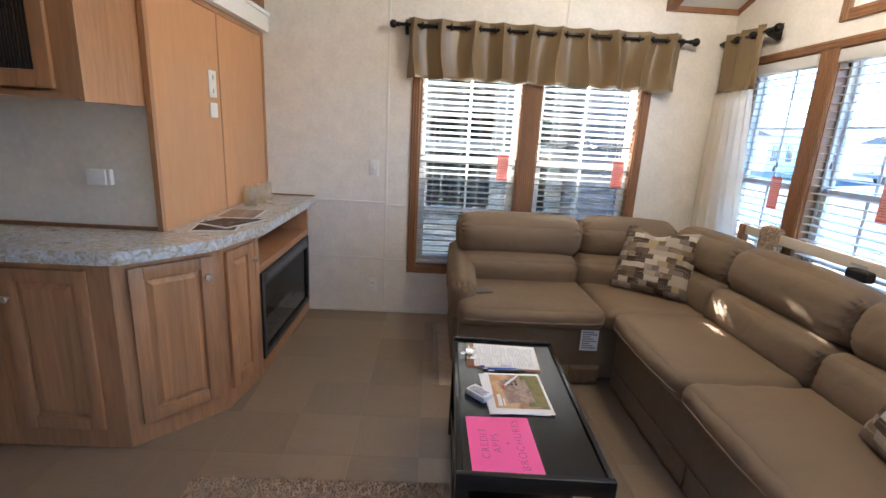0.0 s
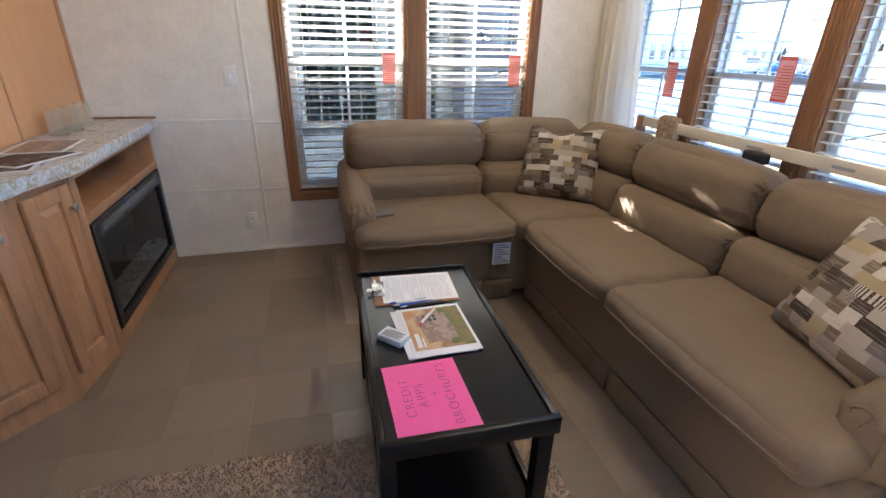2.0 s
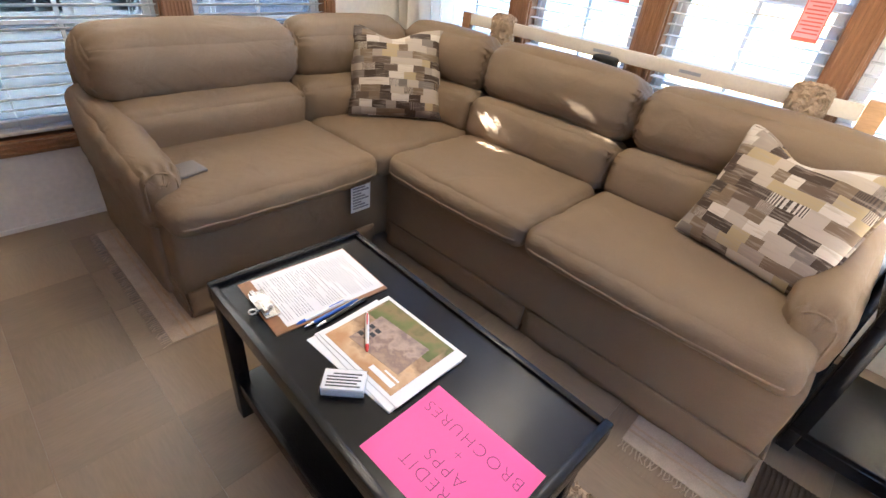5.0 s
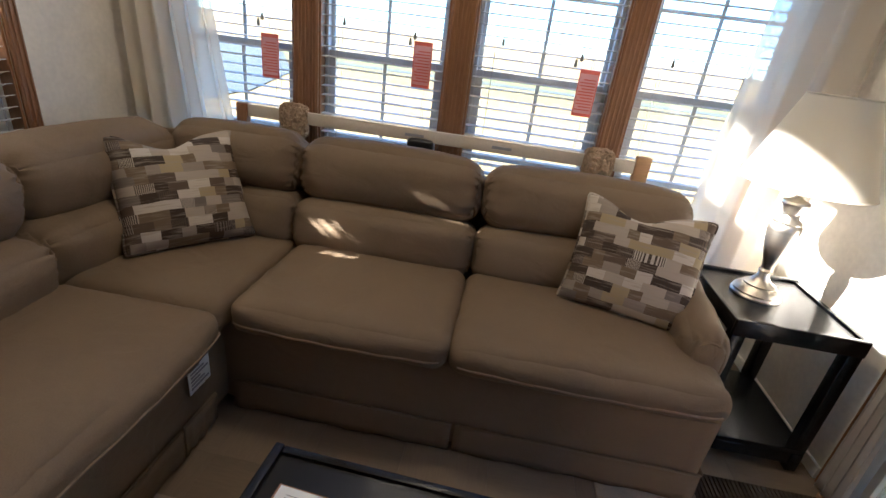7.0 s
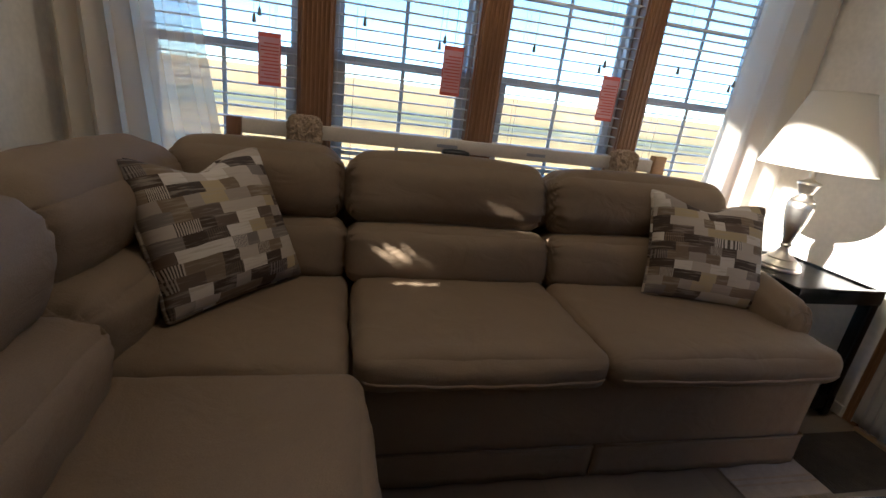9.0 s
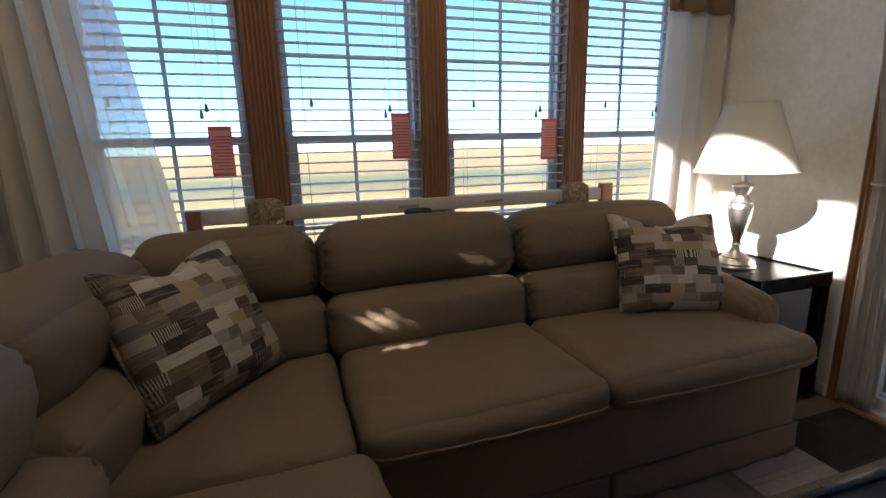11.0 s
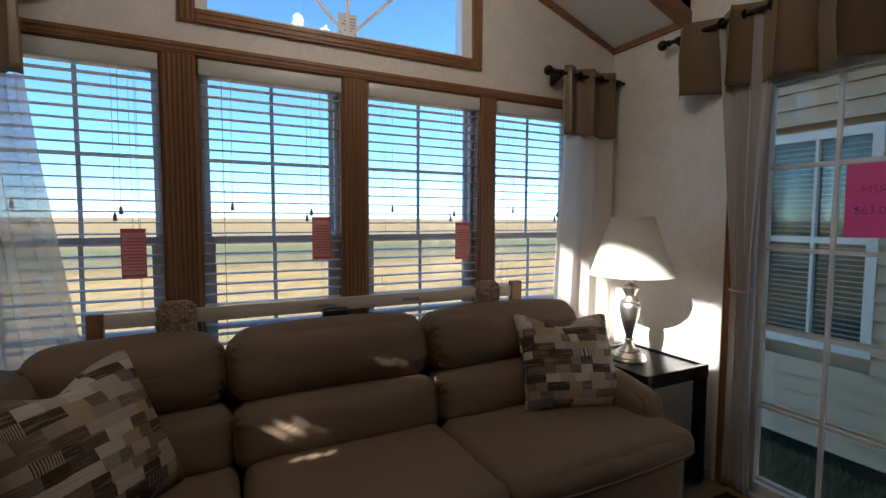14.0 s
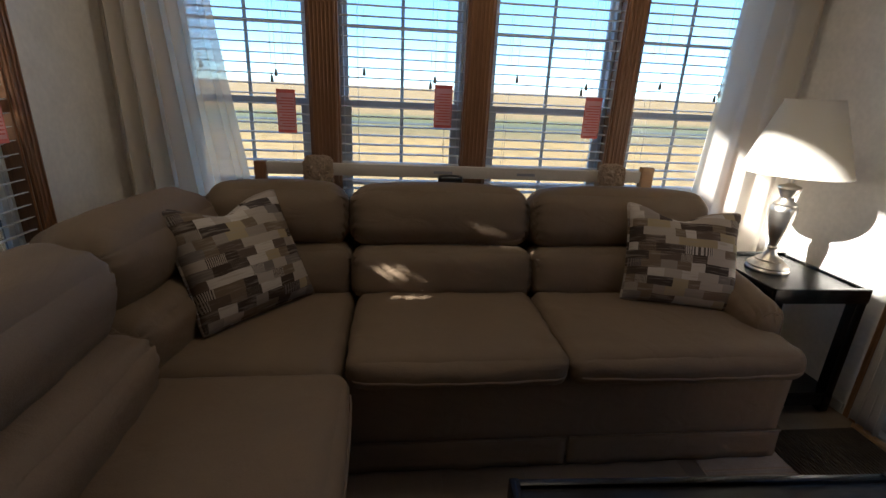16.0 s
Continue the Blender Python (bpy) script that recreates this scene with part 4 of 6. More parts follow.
def skirt(p, q, z1=0.13, seed=0.0):
    """A hanging fabric flap between two floor points, flared a little towards its hem."""
    p, q = Vector((*p, 0)), Vector((*q, 0))
    d = (q - p).normalized()
    out = Vector((d.y, -d.x, 0))
    bm, n = bmesh.new(), 26
    g = [[], []]
    for i in range(n + 1):
        for k in range(5):
            v = k / 4
            w = noise.noise(Vector((i * 0.33 + seed, v, 0))) * 0.008 * v + 0.003 * math.sin(i * 0.9 + seed * 2 + 3 * v) * v * v + 0.008 * v
            c = p + (q - p) * i / n + out * w + Vector((0, 0, z1 - v * (z1 - 0.012)))
            g[0].append(bm.verts.new(c))
            g[1].append(bm.verts.new(c - out * 0.006))
    for s in g:
        for i in range(n):
            for k in range(4):
                bm.faces.new((s[i * 5 + k], s[i * 5 + k + 1], s[i * 5 + 5 + k + 1], s[i * 5 + 5 + k]))
    for i in range(n):
        for k in (0, 4):
            bm.faces.new((g[0][i * 5 + k], g[0][i * 5 + 5 + k], g[1][i * 5 + 5 + k], g[1][i * 5 + k]))
    for i in (0, n):
        for k in range(4):
            bm.faces.new((g[0][i * 5 + k], g[0][i * 5 + k + 1], g[1][i * 5 + k + 1], g[1][i * 5 + k]))
    sp("skirt", bm)
    sp("seam", tube(bmesh.new(), [p + out * 0.003 + Vector((0, 0, z1)), q + out * 0.003 + Vector((0, 0, z1))], 0.004, 6), SOFA)


skirt((1.131, 1.64), (1.131, 0.80), seed=1)
skirt((1.131, 2.47), (1.131, 1.652), seed=2)
skirt((1.135, 0.797), (1.95, 0.797), seed=3)
skirt((0.868, 2.488), (0.205, 2.488), seed=4)
skirt((1.05, 2.488), (0.878, 2.488), seed=5)
skirt((0.195, 2.50), (0.195, 3.33), seed=6)


# seats
def seat(c, size, puff, seed, front=None):
    """A loose seat cushion; front: '-x' or '-y' gives the side along which its stitched welt runs, round both corners."""
    block("seat_cushion", c, size, 0.052, puff, n=18, wr=0.006, seed=seed)
    if not front:
        return
    k = 0 if front == "-x" else 1
    half, zz, r = size[1 - k] / 2, c[2] - 0.012, 0.052
    pts = []
    for i in range(25):
        u = -1 + i / 12
        a = u * half
        over = max(0.0, abs(a) - (half - r))
        d = size[k] / 2 + puff[k] * 0.95 * (1 - u * u) - (r - math.sqrt(max(0.0, r * r - over * over))) + 0.0012
        p = [0.0, 0.0, zz + 0.0015 * math.sin(i * 1.3 + seed)]
        p[k], p[1 - k] = c[k] - d, c[1 - k] + a * 0.999
        pts.append(p)
    sp("welt", tube(bmesh.new(), pts, 0.0036, 6), PIPING, "stitched light welt")


seat((1.345, 1.262, 0.443), (0.56, 0.868, 0.126), (0.02, 0.004, 0.016), 1, "-x")
seat((1.345, 2.068, 0.443), (0.56, 0.742, 0.126), (0.02, 0.004, 0.016), 2, "-x")
seat((0.61, 2.70, 0.443), (0.845, 0.57, 0.126), (0.004, 0.02, 0.016), 3, "-y")
seat((1.36, 2.75, 0.432), (0.64, 0.60, 0.126), (0.0, 0.0, 0.012), 4)


def roll(p, q, z, depth, height, lean, puff=0.03, r=0.07, seed=0, n=14):
    """A long stuffed back roll between two plan points."""
    p, q = Vector(p), Vector(q)
    c, d = (p + q) / 2, q - p
    rz = math.degrees(math.atan2(d.y, d.x))
    m = pose(c.x, c.y, z, 0, 0, rz) @ pose(0, 0, 0, lean, 0, 0)

    def gather(s, u):
        k = abs(u[0]) ** 6
        return Vector((s.x, s.y * (1 - 0.06 * k), s.z * (1 - 0.05 * k))) + Vector((0, 0.006, 0.006)) * abs(u[0]) ** 9 * math.sin(u[2] * 17 + u[1] * 11 + seed)
    return puffy(bmesh.new(), (d.length, depth, height), r, (0.0, puff, puff * 0.8), m, int(n * 1.5), 0.005, gather, seed)


# each roll runs from p to q with its front to the left of that line; lean tips the top backwards
for k, (p, q) in enumerate((((1.70, 2.455), (1.70, 1.70)), ((1.70, 1.68), (1.70, 0.88)), ((1.0, 3.04), (0.23, 3.04)), ((1.60, 3.03), (1.03, 3.09)), ((1.72, 2.47), (1.70, 2.96)))):
    if k == 4:
        p, q = q, p
    e = (Vector(q) - Vector(p)).normalized() * 0.012
    sp("lumbar_roll", roll(Vector(p) - e, Vector(q) + e, 0.558, 0.23, 0.22, -10, 0.022, 0.06, k))
for k, (p, q) in enumerate((((1.80, 2.47), (1.80, 1.70)), ((1.80, 1.68), (1.80, 0.86)), ((1.04, 3.135), (0.20, 3.135)), ((1.70, 3.10), (1.05, 3.18)), ((1.81, 2.49), (1.76, 3.05)))):
    if k == 4:
        p, q = q, p
    e = (Vector(q) - Vector(p)).normalized() * 0.012
    sp("back_roll", roll(Vector(p) - e, Vector(q) + e, 0.775, 0.26, 0.265, -14, 0.026, 0.095, 10 + k, 18))
block("back_frame", (1.955, 1.68, 0.45), (0.10, 1.62, 0.72), 0.04, n=8, wr=0.003)
block("back_frame", (0.69, 3.30, 0.45), (0.98, 0.10, 0.72), 0.04, n=8, wr=0.003)
block("back_frame", (1.58, 3.28, 0.45), (0.82, 0.12, 0.72), 0.04, n=8, wr=0.003)
block("back_frame", (1.945, 2.87, 0.45), (0.10, 0.80, 0.72), 0.04, n=8, wr=0.003)


def arm_shape(s, u):
    f = 0.5 - 0.5 * u[0]
    return Vector((s.x, s.y, s.z + 0.05 * u[0] * (u[2] + 1) / 2 + 0.006 * math.sin(u[1] * 11) * (u[0] < -0.9)))


block("arm", (1.545, 0.872, 0.50), (0.63, 0.155, 0.29), 0.072, (0.012, 0.01, 0.01), n=16, shape=arm_shape, seed=7)
block("arm", (0.225, 2.93, 0.50), (0.76, 0.155, 0.29), 0.072, (0.012, 0.01, 0.01), rot=(0, 0, 90), n=16, shape=arm_shape, seed=8)
block("arm_panel", (1.72, 0.875, 0.25), (0.62, 0.12, 0.42), 0.03, n=8)
block("arm_panel", (0.215, 2.99, 0.25), (0.09, 0.72, 0.42), 0.03, n=8)
# gathered front ends of the arms: an arched welt and small tucks inside it
for c, ax in (((1.222, 0.872), 0), ((0.225, 2.541), 1)):
    def at(w, z):
        over = min(0.07, math.hypot(max(0.0, abs(w) - 0.0055), max(0.0, z - 0.523)))
        d = -(0.072 - math.sqrt(0.072 ** 2 - over ** 2)) - 0.003 * (over > 0.03)
        return (c[0] - d, c[1] + w, z) if ax == 0 else (c[0] + w, c[1] - d, z)
    arch = [(0.05, 0.45), (0.05, 0.49)] + [(0.05 * math.cos(a), 0.523 + 0.05 * math.sin(a)) for a in [math.pi * i / 14 for i in range(15)]] + [(-0.05, 0.49), (-0.05, 0.45)]
    sp("welt", tube(bmesh.new(), [at(w, z) for w, z in arch], 0.004, 6), SOFA)
    for i in range(4):
        a = math.pi * (0.24 + 0.17 * i)
        sp("tuck", tube(bmesh.new(), [at((0.048 - 0.012 * k) * math.cos(a), 0.523 + (0.048 - 0.012 * k) * math.sin(a)) for k in range(4)], 0.002, 5), SOFA)
tg = sp("label_tag", one(0.915, 1.02, 2.478, 2.480, 0.235, 0.365, 0.0005), PAPER, "white printed fabric label")
sp("label_print", boxes(*[(0.925, 1.01 - 0.02 * (i % 3), 2.4765, 2.478, 0.25 + 0.014 * i, 0.257 + 0.014 * i) for i in range(8)]), INK, "rows of small print")


# ---- scatter cushions ----
def pillow(tl, tr, br, bl, seed):
    """A patchwork cushion spanned by its four corners, with pointed corners, a soft belly and a piped edge."""
    tl, tr, br, bl = map(Vector, (tl, tr, br, bl))
    c = (tl + tr + br + bl) / 4
    ex, ey = ((tr + br) - (tl + bl)) / 2, ((tl + tr) - (bl + br)) / 2
    w, h = ex.length, ey.length
    ex.normalize()
    ez = ex.cross(ey).normalized()
    ey = ez.cross(ex)
    m = Matrix((ex, ey, ez)).transposed().to_4x4()
    m.translation = c
    th = new("scatter_cushion")
    th.matrix_basis = m
    tagged(th, "patchwork-print scatter cushion in cream, grey and brown", "cushion", "scatter cushions")
    bm, n = bmesh.new(), 26
    rings = {}

    def pt(u, v, s):
        pin = 1 - 0.10 * (1 - abs(v) ** 3.2)
        pin2 = 1 - (0.10 if v > 0 else 0.09) * (1 - abs(u) ** 3.2)
        x, y = u * w / 2 * pin * 1.08, v * h / 2 * pin2 * 1.05
        tip = 1 - 0.055 * abs(u * v) ** 9
        x, y = x * tip, y * tip
        b = ((1 - abs(u) ** 2.6) * (1 - abs(v) ** 2.6)) ** 0.46
        chop = math.exp(-((u + 0.1) / 0.42) ** 2)
        y -= 0.058 * h / 0.43 * chop * max(0.0, v) ** 5
        z = s * (0.095 - 0.045 * chop * max(0.0, v) ** 2) * b + 0.007 * b * math.sin(u * 9 + v * 3 + seed) * max(0.0, v) ** 2 + 0.006 * b * noise.noise(Vector((x * 9 + seed, y * 9, s))) + 0.004 * noise.noise(Vector((x * 30, y * 30, seed)))
        return Vector((x, y, z))
    for s in (1, -1):
        for i in range(n + 1):
            for j in range(n + 1):
                u, v = math.sin(math.pi / 2 * (2 * i / n - 1)), math.sin(math.pi / 2 * (2 * j / n - 1))
                edge = i in (0, n) or j in (0, n)
                key = (i, j, 0 if edge else s)
                if key not in rings:
                    rings[key] = bm.verts.new(pt(u, v, 0 if edge else s))
        for i in range(n):
            for j in range(n):
                q = [rings.get((a, b, s)) or rings[(a, b, 0)] for a, b in ((i, j), (i + 1, j), (i + 1, j + 1), (i, j + 1))]
                bm.faces.new(q)
    part("cover", bm, PATCH, th, smooth="all")
    loop = [(-1 + k / 20, -1) for k in range(40)] + [(1, -1 + k / 20) for k in range(40)] + [(1 - k / 20, 1) for k in range(40)] + [(-1, 1 - k / 20) for k in range(40)]
    part("piping", tube(bmesh.new(), [pt(u, v, 0) for u, v in loop], 0.0068, 8, True), PATCH, th, "corded edge in the same print", smooth="all")
    return th


pillow((1.375, 3.04, 0.90), (1.70, 2.79, 0.895), (1.57, 2.605, 0.515), (1.205, 2.925, 0.51), 3)
pillow((1.664, 1.284, 0.893), (1.574, 0.834, 0.86), (1.374, 0.925, 0.51), (1.50, 1.323, 0.505), 8)
pk = thing("folded_cloth", "small folded grey cloth on the sofa seat", "cloth", (0.335, 2.66, 0.515), 8)
part("fold", puffy(bmesh.new(), (0.12, 0.10, 0.014), 0.006, (0, 0, 0.003), Matrix.Translation((0, 0, 0.006)), 8, 0.003), surface("grey_cloth", (0.15, 0.13, 0.115), 0.8, 0.1, 10, 200, 0.2), pk)

# ---- coffee table ----
ct = thing("coffee_table", "black-stained oak coffee table with a lower shelf", "table", (0.357, 1.572, 0), -2.0)
W, D, H = 0.232, 0.462, 0.49
part("tabletop", box(bmesh.new(), -W + 0.02, W - 0.02, -D + 0.022, D - 0.022, H - 0.022, H - 0.006, 0.001), BLACKW, ct)
for s in (-1, 1):
    part("end_rail", box(bmesh.new(), -W, W, s * (D - 0.011) - 0.011, s * (D - 0.011) + 0.011, H - 0.048, H + 0.006, 0.004, 2), BLACKW, ct)
    part("side_rail", box(bmesh.new(), s * (W - 0.01) - 0.0095, s * (W - 0.01) + 0.0095, -D + 0.022, D - 0.022, H - 0.046, H + 0.002, 0.003, 2), BLACKW, ct)
    for r in (-1, 1):
        part("leg", box(bmesh.new(), s * (W - 0.0225) - 0.0215, s * (W - 0.0225) + 0.0215, r * (D - 0.045) - 0.0215, r * (D - 0.045) + 0.0215, 0, H - 0.023, 0.003, 2), BLACKW, ct)
    part("shelf_rail", box(bmesh.new(), s * (W - 0.016) - 0.008, s * (W - 0.016) + 0.008, -D + 0.068, D - 0.068, 0.115, 0.16, 0.002, 2), BLACKW, ct)
part("shelf", box(bmesh.new(), -W + 0.025, W - 0.025, -D + 0.024, D - 0.024, 0.125, 0.142, 0.002), BLACKW, ct)
TOP = H - 0.006


def sheet(th, name, w, h, z, mat, label="", dx=0.0, dy=0.0, rz=0.0, t=0.0006):
    ob = part(name, one(-w / 2, w / 2, -h / 2, h / 2, 0, t, 0), mat, th, label, smooth=False)
    ob.matrix_basis = pose(dx, dy, z, 0, 0, rz)
    return ob


pink = thing("paper_sign", "bright pink paper with handwritten words on the coffee table", "sign", (0.266, 1.277, TOP), 0.5)
sheet(pink, "sheet", 0.216, 0.279, 0.0005, PINK)
writing("lettering", "CREDIT\nAPPS\n+\nBROCHURES", 0.038, MAGENTA, pink, pose(0.0, 0.0, 0.0012, 0, 0, 90), "handwritten words in dark pen", 1.0, 0.0011, 1.2)

cb = thing("clipboard", "brown hardboard clipboard with a printed form", "clipboard", (0.352, 1.868, TOP), -4)
part("board", one(-0.16, 0.155, -0.115, 0.115, 0, 0.0035, 0.001), HARDB, cb)
sheet(cb, "form", 0.279, 0.212, 0.0038, PAPER, "white printed form", 0.012, 0.004)
bm = bmesh.new()
rnd = random.Random(4)
for i in range(38):
    x = -0.118 + i * 0.0068
    a = -0.085
    while a < 0.085:
        b = min(0.09, a + rnd.uniform(0.02, 0.075))
        if rnd.random() < 0.85:
            box(bm, x, x + 0.0013, a, b, 0.0045, 0.0048)
        a = b + 0.008
part("print", bm, INK, cb, "lines of small grey print", smooth=False)
bm = bmesh.new()
box(bm, -0.158, -0.118, -0.055, 0.055, 0.004, 0.012, 0.003, 2)
box(bm, -0.166, -0.125, -0.03, 0.03, 0.012, 0.026, 0.006, 2)
tube(bm, [(-0.15, -0.045, 0.02), (-0.15, 0.045, 0.02)], 0.007, 10)
tube(bm, [(-0.175 + 0.009 * math.cos(a), -0.02 + 0.009 * math.sin(a), 0.016) for a in [k * math.pi / 5 for k in range(10)]], 0.0025, 6, True)
part("clip", bm, CHROME, cb, "steel clip")


def pen(a, b, mat, tip, z, label):
    a, b = Vector((*a, z)), Vector((*b, z))
    d = b - a
    th = thing("pen", label, "pen", ((a + b) / 2), math.degrees(math.atan2(d.y, d.x)), "pens")
    L = d.length / 2
    m = Matrix.Rotation(radians(90), 4, "Y")
    part("barrel", lathe(bmesh.new(), [(0.0042, -L * 0.7), (0.0048, -L * 0.2), (0.0046, L * 0.8), (0.003, L * 0.86), (0.0022, L)], 12, m), mat, th)
    part("grip", lathe(bmesh.new(), [(0.0012, -L), (0.0038, -L * 0.9), (0.0045, -L * 0.7), (0.0044, -L * 0.68)], 12, m), tip, th)
    part("pocket_clip", box(bmesh.new(), L * 0.25, L * 0.85, -0.0015, 0.0015, 0.005, 0.0065, 0.0005), tip, th)


pen((0.237, 1.768), (0.385, 1.767), PLASTIC, BLUEP, TOP + 0.006, "white and blue ballpoint pen")
pen((0.246, 1.748), (0.405, 1.752), BLUEP, CHROME, TOP + 0.006, "blue ballpoint pen on the table")
pen((0.27, 1.732), (0.43, 1.743), DARKP, CHROME, TOP + 0.006, "black ballpoint pen on the table")



def photo_print(name, stops, scale):
    """A blurred printed photograph: soft patches of ink colours running across the sheet."""
    m = surface(name, stops[0][1], 0.55, 0.1, 20, 60, 0, spec=0.3)
    nt, b = m.node_tree, bsdf(m)
    tc, sx, nz = nt.nodes.new("ShaderNodeTexCoord"), nt.nodes.new("ShaderNodeSeparateXYZ"), nt.nodes.new("ShaderNodeTexNoise")
    nz.inputs["Scale"].default_value, nz.inputs["Detail"].default_value = scale, 5
    nt.links.new(tc.outputs["Object"], nz.inputs["Vector"])
    nt.links.new(tc.outputs["Object"], sx.inputs[0])
    ma, mb = nt.nodes.new("ShaderNodeMath"), nt.nodes.new("ShaderNodeMath")
    ma.operation, ma.inputs[1].default_value = "MULTIPLY_ADD", 3.6
    mb.operation, mb.inputs[1].default_value = "ADD", 0.0
    nt.links.new(sx.outputs["X"], ma.inputs[0])
    nt.links.new(nz.outputs["Fac"], ma.inputs[2])
    nt.links.new(ma.outputs[0], mb.inputs[0])
    cr = nt.nodes.new("ShaderNodeValToRGB")
    el = cr.color_ramp.elements
    el[0].position, el[0].color = stops[0][0], (*stops[0][1], 1)
    el[1].position, el[1].color = stops[-1][0], (*stops[-1][1], 1)
    for p, c in stops[1:-1]:
        el.new(p).color = (*c, 1)
    nt.links.new(mb.outputs[0], cr.inputs[0])
    nt.links.new(cr.outputs[0], b.inputs["Base Color"])
    return m


WARMP = photo_print("print_warm", [(0.12, (0.50, 0.27, 0.12)), (0.3, (0.62, 0.42, 0.24)), (0.45, (0.30, 0.19, 0.11)), (0.6, (0.40, 0.27, 0.16)), (0.78, (0.13, 0.13, 0.05)), (0.95, (0.22, 0.25, 0.10))], 16)
GREENP = photo_print("print_green", [(0.2, (0.10, 0.11, 0.035)), (0.45, (0.17, 0.19, 0.06)), (0.6, (0.25, 0.19, 0.08)), (0.8, (0.09, 0.11, 0.04))], 18)
HOUSEP = photo_print("print_house", [(0.2, (0.42, 0.29, 0.20)), (0.42, (0.27, 0.19, 0.15)), (0.55, (0.46, 0.34, 0.26)), (0.8, (0.24, 0.18, 0.16))], 34)
DARKPRINT = photo_print("print_dark", [(0.2, (0.03, 0.022, 0.02)), (0.42, (0.11, 0.06, 0.04)), (0.52, (0.03, 0.028, 0.028)), (0.66, (0.20, 0.16, 0.15)), (0.8, (0.05, 0.035, 0.03))], 22)


def brochure(at, rz, z, cover=True):
    th = thing("brochure", "glossy sales brochure with a house picture and white border" if cover else "white brochure half hidden under another", "brochure", (*at, z), rz, "brochures on the coffee table")
    sheet(th, "sheet", 0.216, 0.279, 0, PAPER, t=0.0025)
    if cover:
        sheet(th, "picture", 0.196, 0.235, 0.0027, WARMP, "warm brown printed photograph", 0, 0.008)
        sheet(th, "picture_lawn", 0.07, 0.215, 0.0032, GREENP, "printed green garden", 0.06, 0.012)
        sheet(th, "picture_house", 0.105, 0.16, 0.0036, HOUSEP, "printed house", -0.004, 0.006, 4)
        part("picture_windows", boxes(*[(-0.038 + 0.017 * i, -0.027 + 0.017 * i, 0.045 + 0.022 * k, 0.06 + 0.022 * k, 0.0043, 0.0046) for i in range(3) for k in range(2)]), DARKINK, th, smooth=False)
        part("title_bars", boxes((-0.086, -0.072, -0.095, -0.02, 0.0041, 0.0044), (-0.066, -0.061, -0.095, -0.05, 0.0041, 0.0044)), PAPER, th, "white block where the title stands", smooth=False)
    return th


brochure((0.345, 1.578), 3, TOP + 0.0002, False)
brochure((0.356, 1.572), -1.5, TOP + 0.0032, False)
brochure((0.368, 1.570), 0.5, TOP + 0.0062)
pen((0.305, 1.583), (0.387, 1.688), PLASTIC, REDP, TOP + 0.0165, "white pen with a red tip lying on the brochures")
bx = thing("card_box", "clear plastic box of printed business cards", "card box", (0.217, 1.547, TOP), -46)
part("card_block", one(-0.044, 0.044, -0.026, 0.026, 0.001, 0.024, 0.0005), PAPER, bx)
part("card_print", boxes(*[(-0.036 + (0.012 if i == 4 else 0), 0.036 - 0.008 * (i % 2), -0.02 + 0.008 * i, -0.0165 + 0.008 * i, 0.0242, 0.0246) for i in range(5)]), DARKINK, bx, smooth=False)
part("box", boxes((-0.047, 0.047, -0.030, 0.030, 0, 0.0008), (-0.047, 0.047, -0.030, -0.029, 0.001, 0.022), (-0.047, 0.047, 0.029, 0.030, 0.001, 0.022), (-0.047, -0.046, -0.029, 0.029, 0.001, 0.022), (0.046, 0.047, -0.029, 0.029, 0.001, 0.022)), CLEAR, bx, "clear plastic box", smooth=False)

# ---- rugs ----
def shag(name, label, cat, x0, x1, y0, y1, pile, count, mat, seed, rz=0.0):
    """A pile rug: backing, and thousands of short tufts."""
    th = thing(name, label, cat, ((x0 + x1) / 2, (y0 + y1) / 2, 0), rz)
    w, h = (x1 - x0) / 2, (y1 - y0) / 2
    part("backing", one(-w, w, -h, h, 0.0005, pile * 0.5, 0.003), mat, th)
    rnd = random.Random(seed)
    vs, fs = [], []
    for i in range(count):
        x, y = rnd.uniform(-w, w), rnd.uniform(-h, h)
        a, s, l = rnd.uniform(0, 6.28), rnd.uniform(0.003, 0.006), rnd.uniform(0.6, 1.15) * pile
        dx, dy = rnd.uniform(-0.008, 0.008), rnd.uniform(-0.008, 0.008)
        k = len(vs)
        for t in range(3):
            vs.append((x + s * math.cos(a + 2.1 * t), y + s * math.sin(a + 2.1 * t), pile * 0.4))
        vs.append((x + dx, y + dy, pile * 0.5 + l * 0.6))
        fs += [(k, k + 1, k + 3), (k + 1, k + 2, k + 3), (k + 2, k, k + 3)]
    me = bpy.data.meshes.new("shag")
    me.from_pydata(vs, [], fs)
    me.materials.append(mat)
    ob = new("pile", me)
    ob.parent = th
    tagged(ob, kind="stuff")
    return th


shag("shag_rug", "beige-brown shag rug under the coffee table", "rug", -0.92, 0.74, 0.42, 1.635, 0.022, 26000, CARPET, 5)


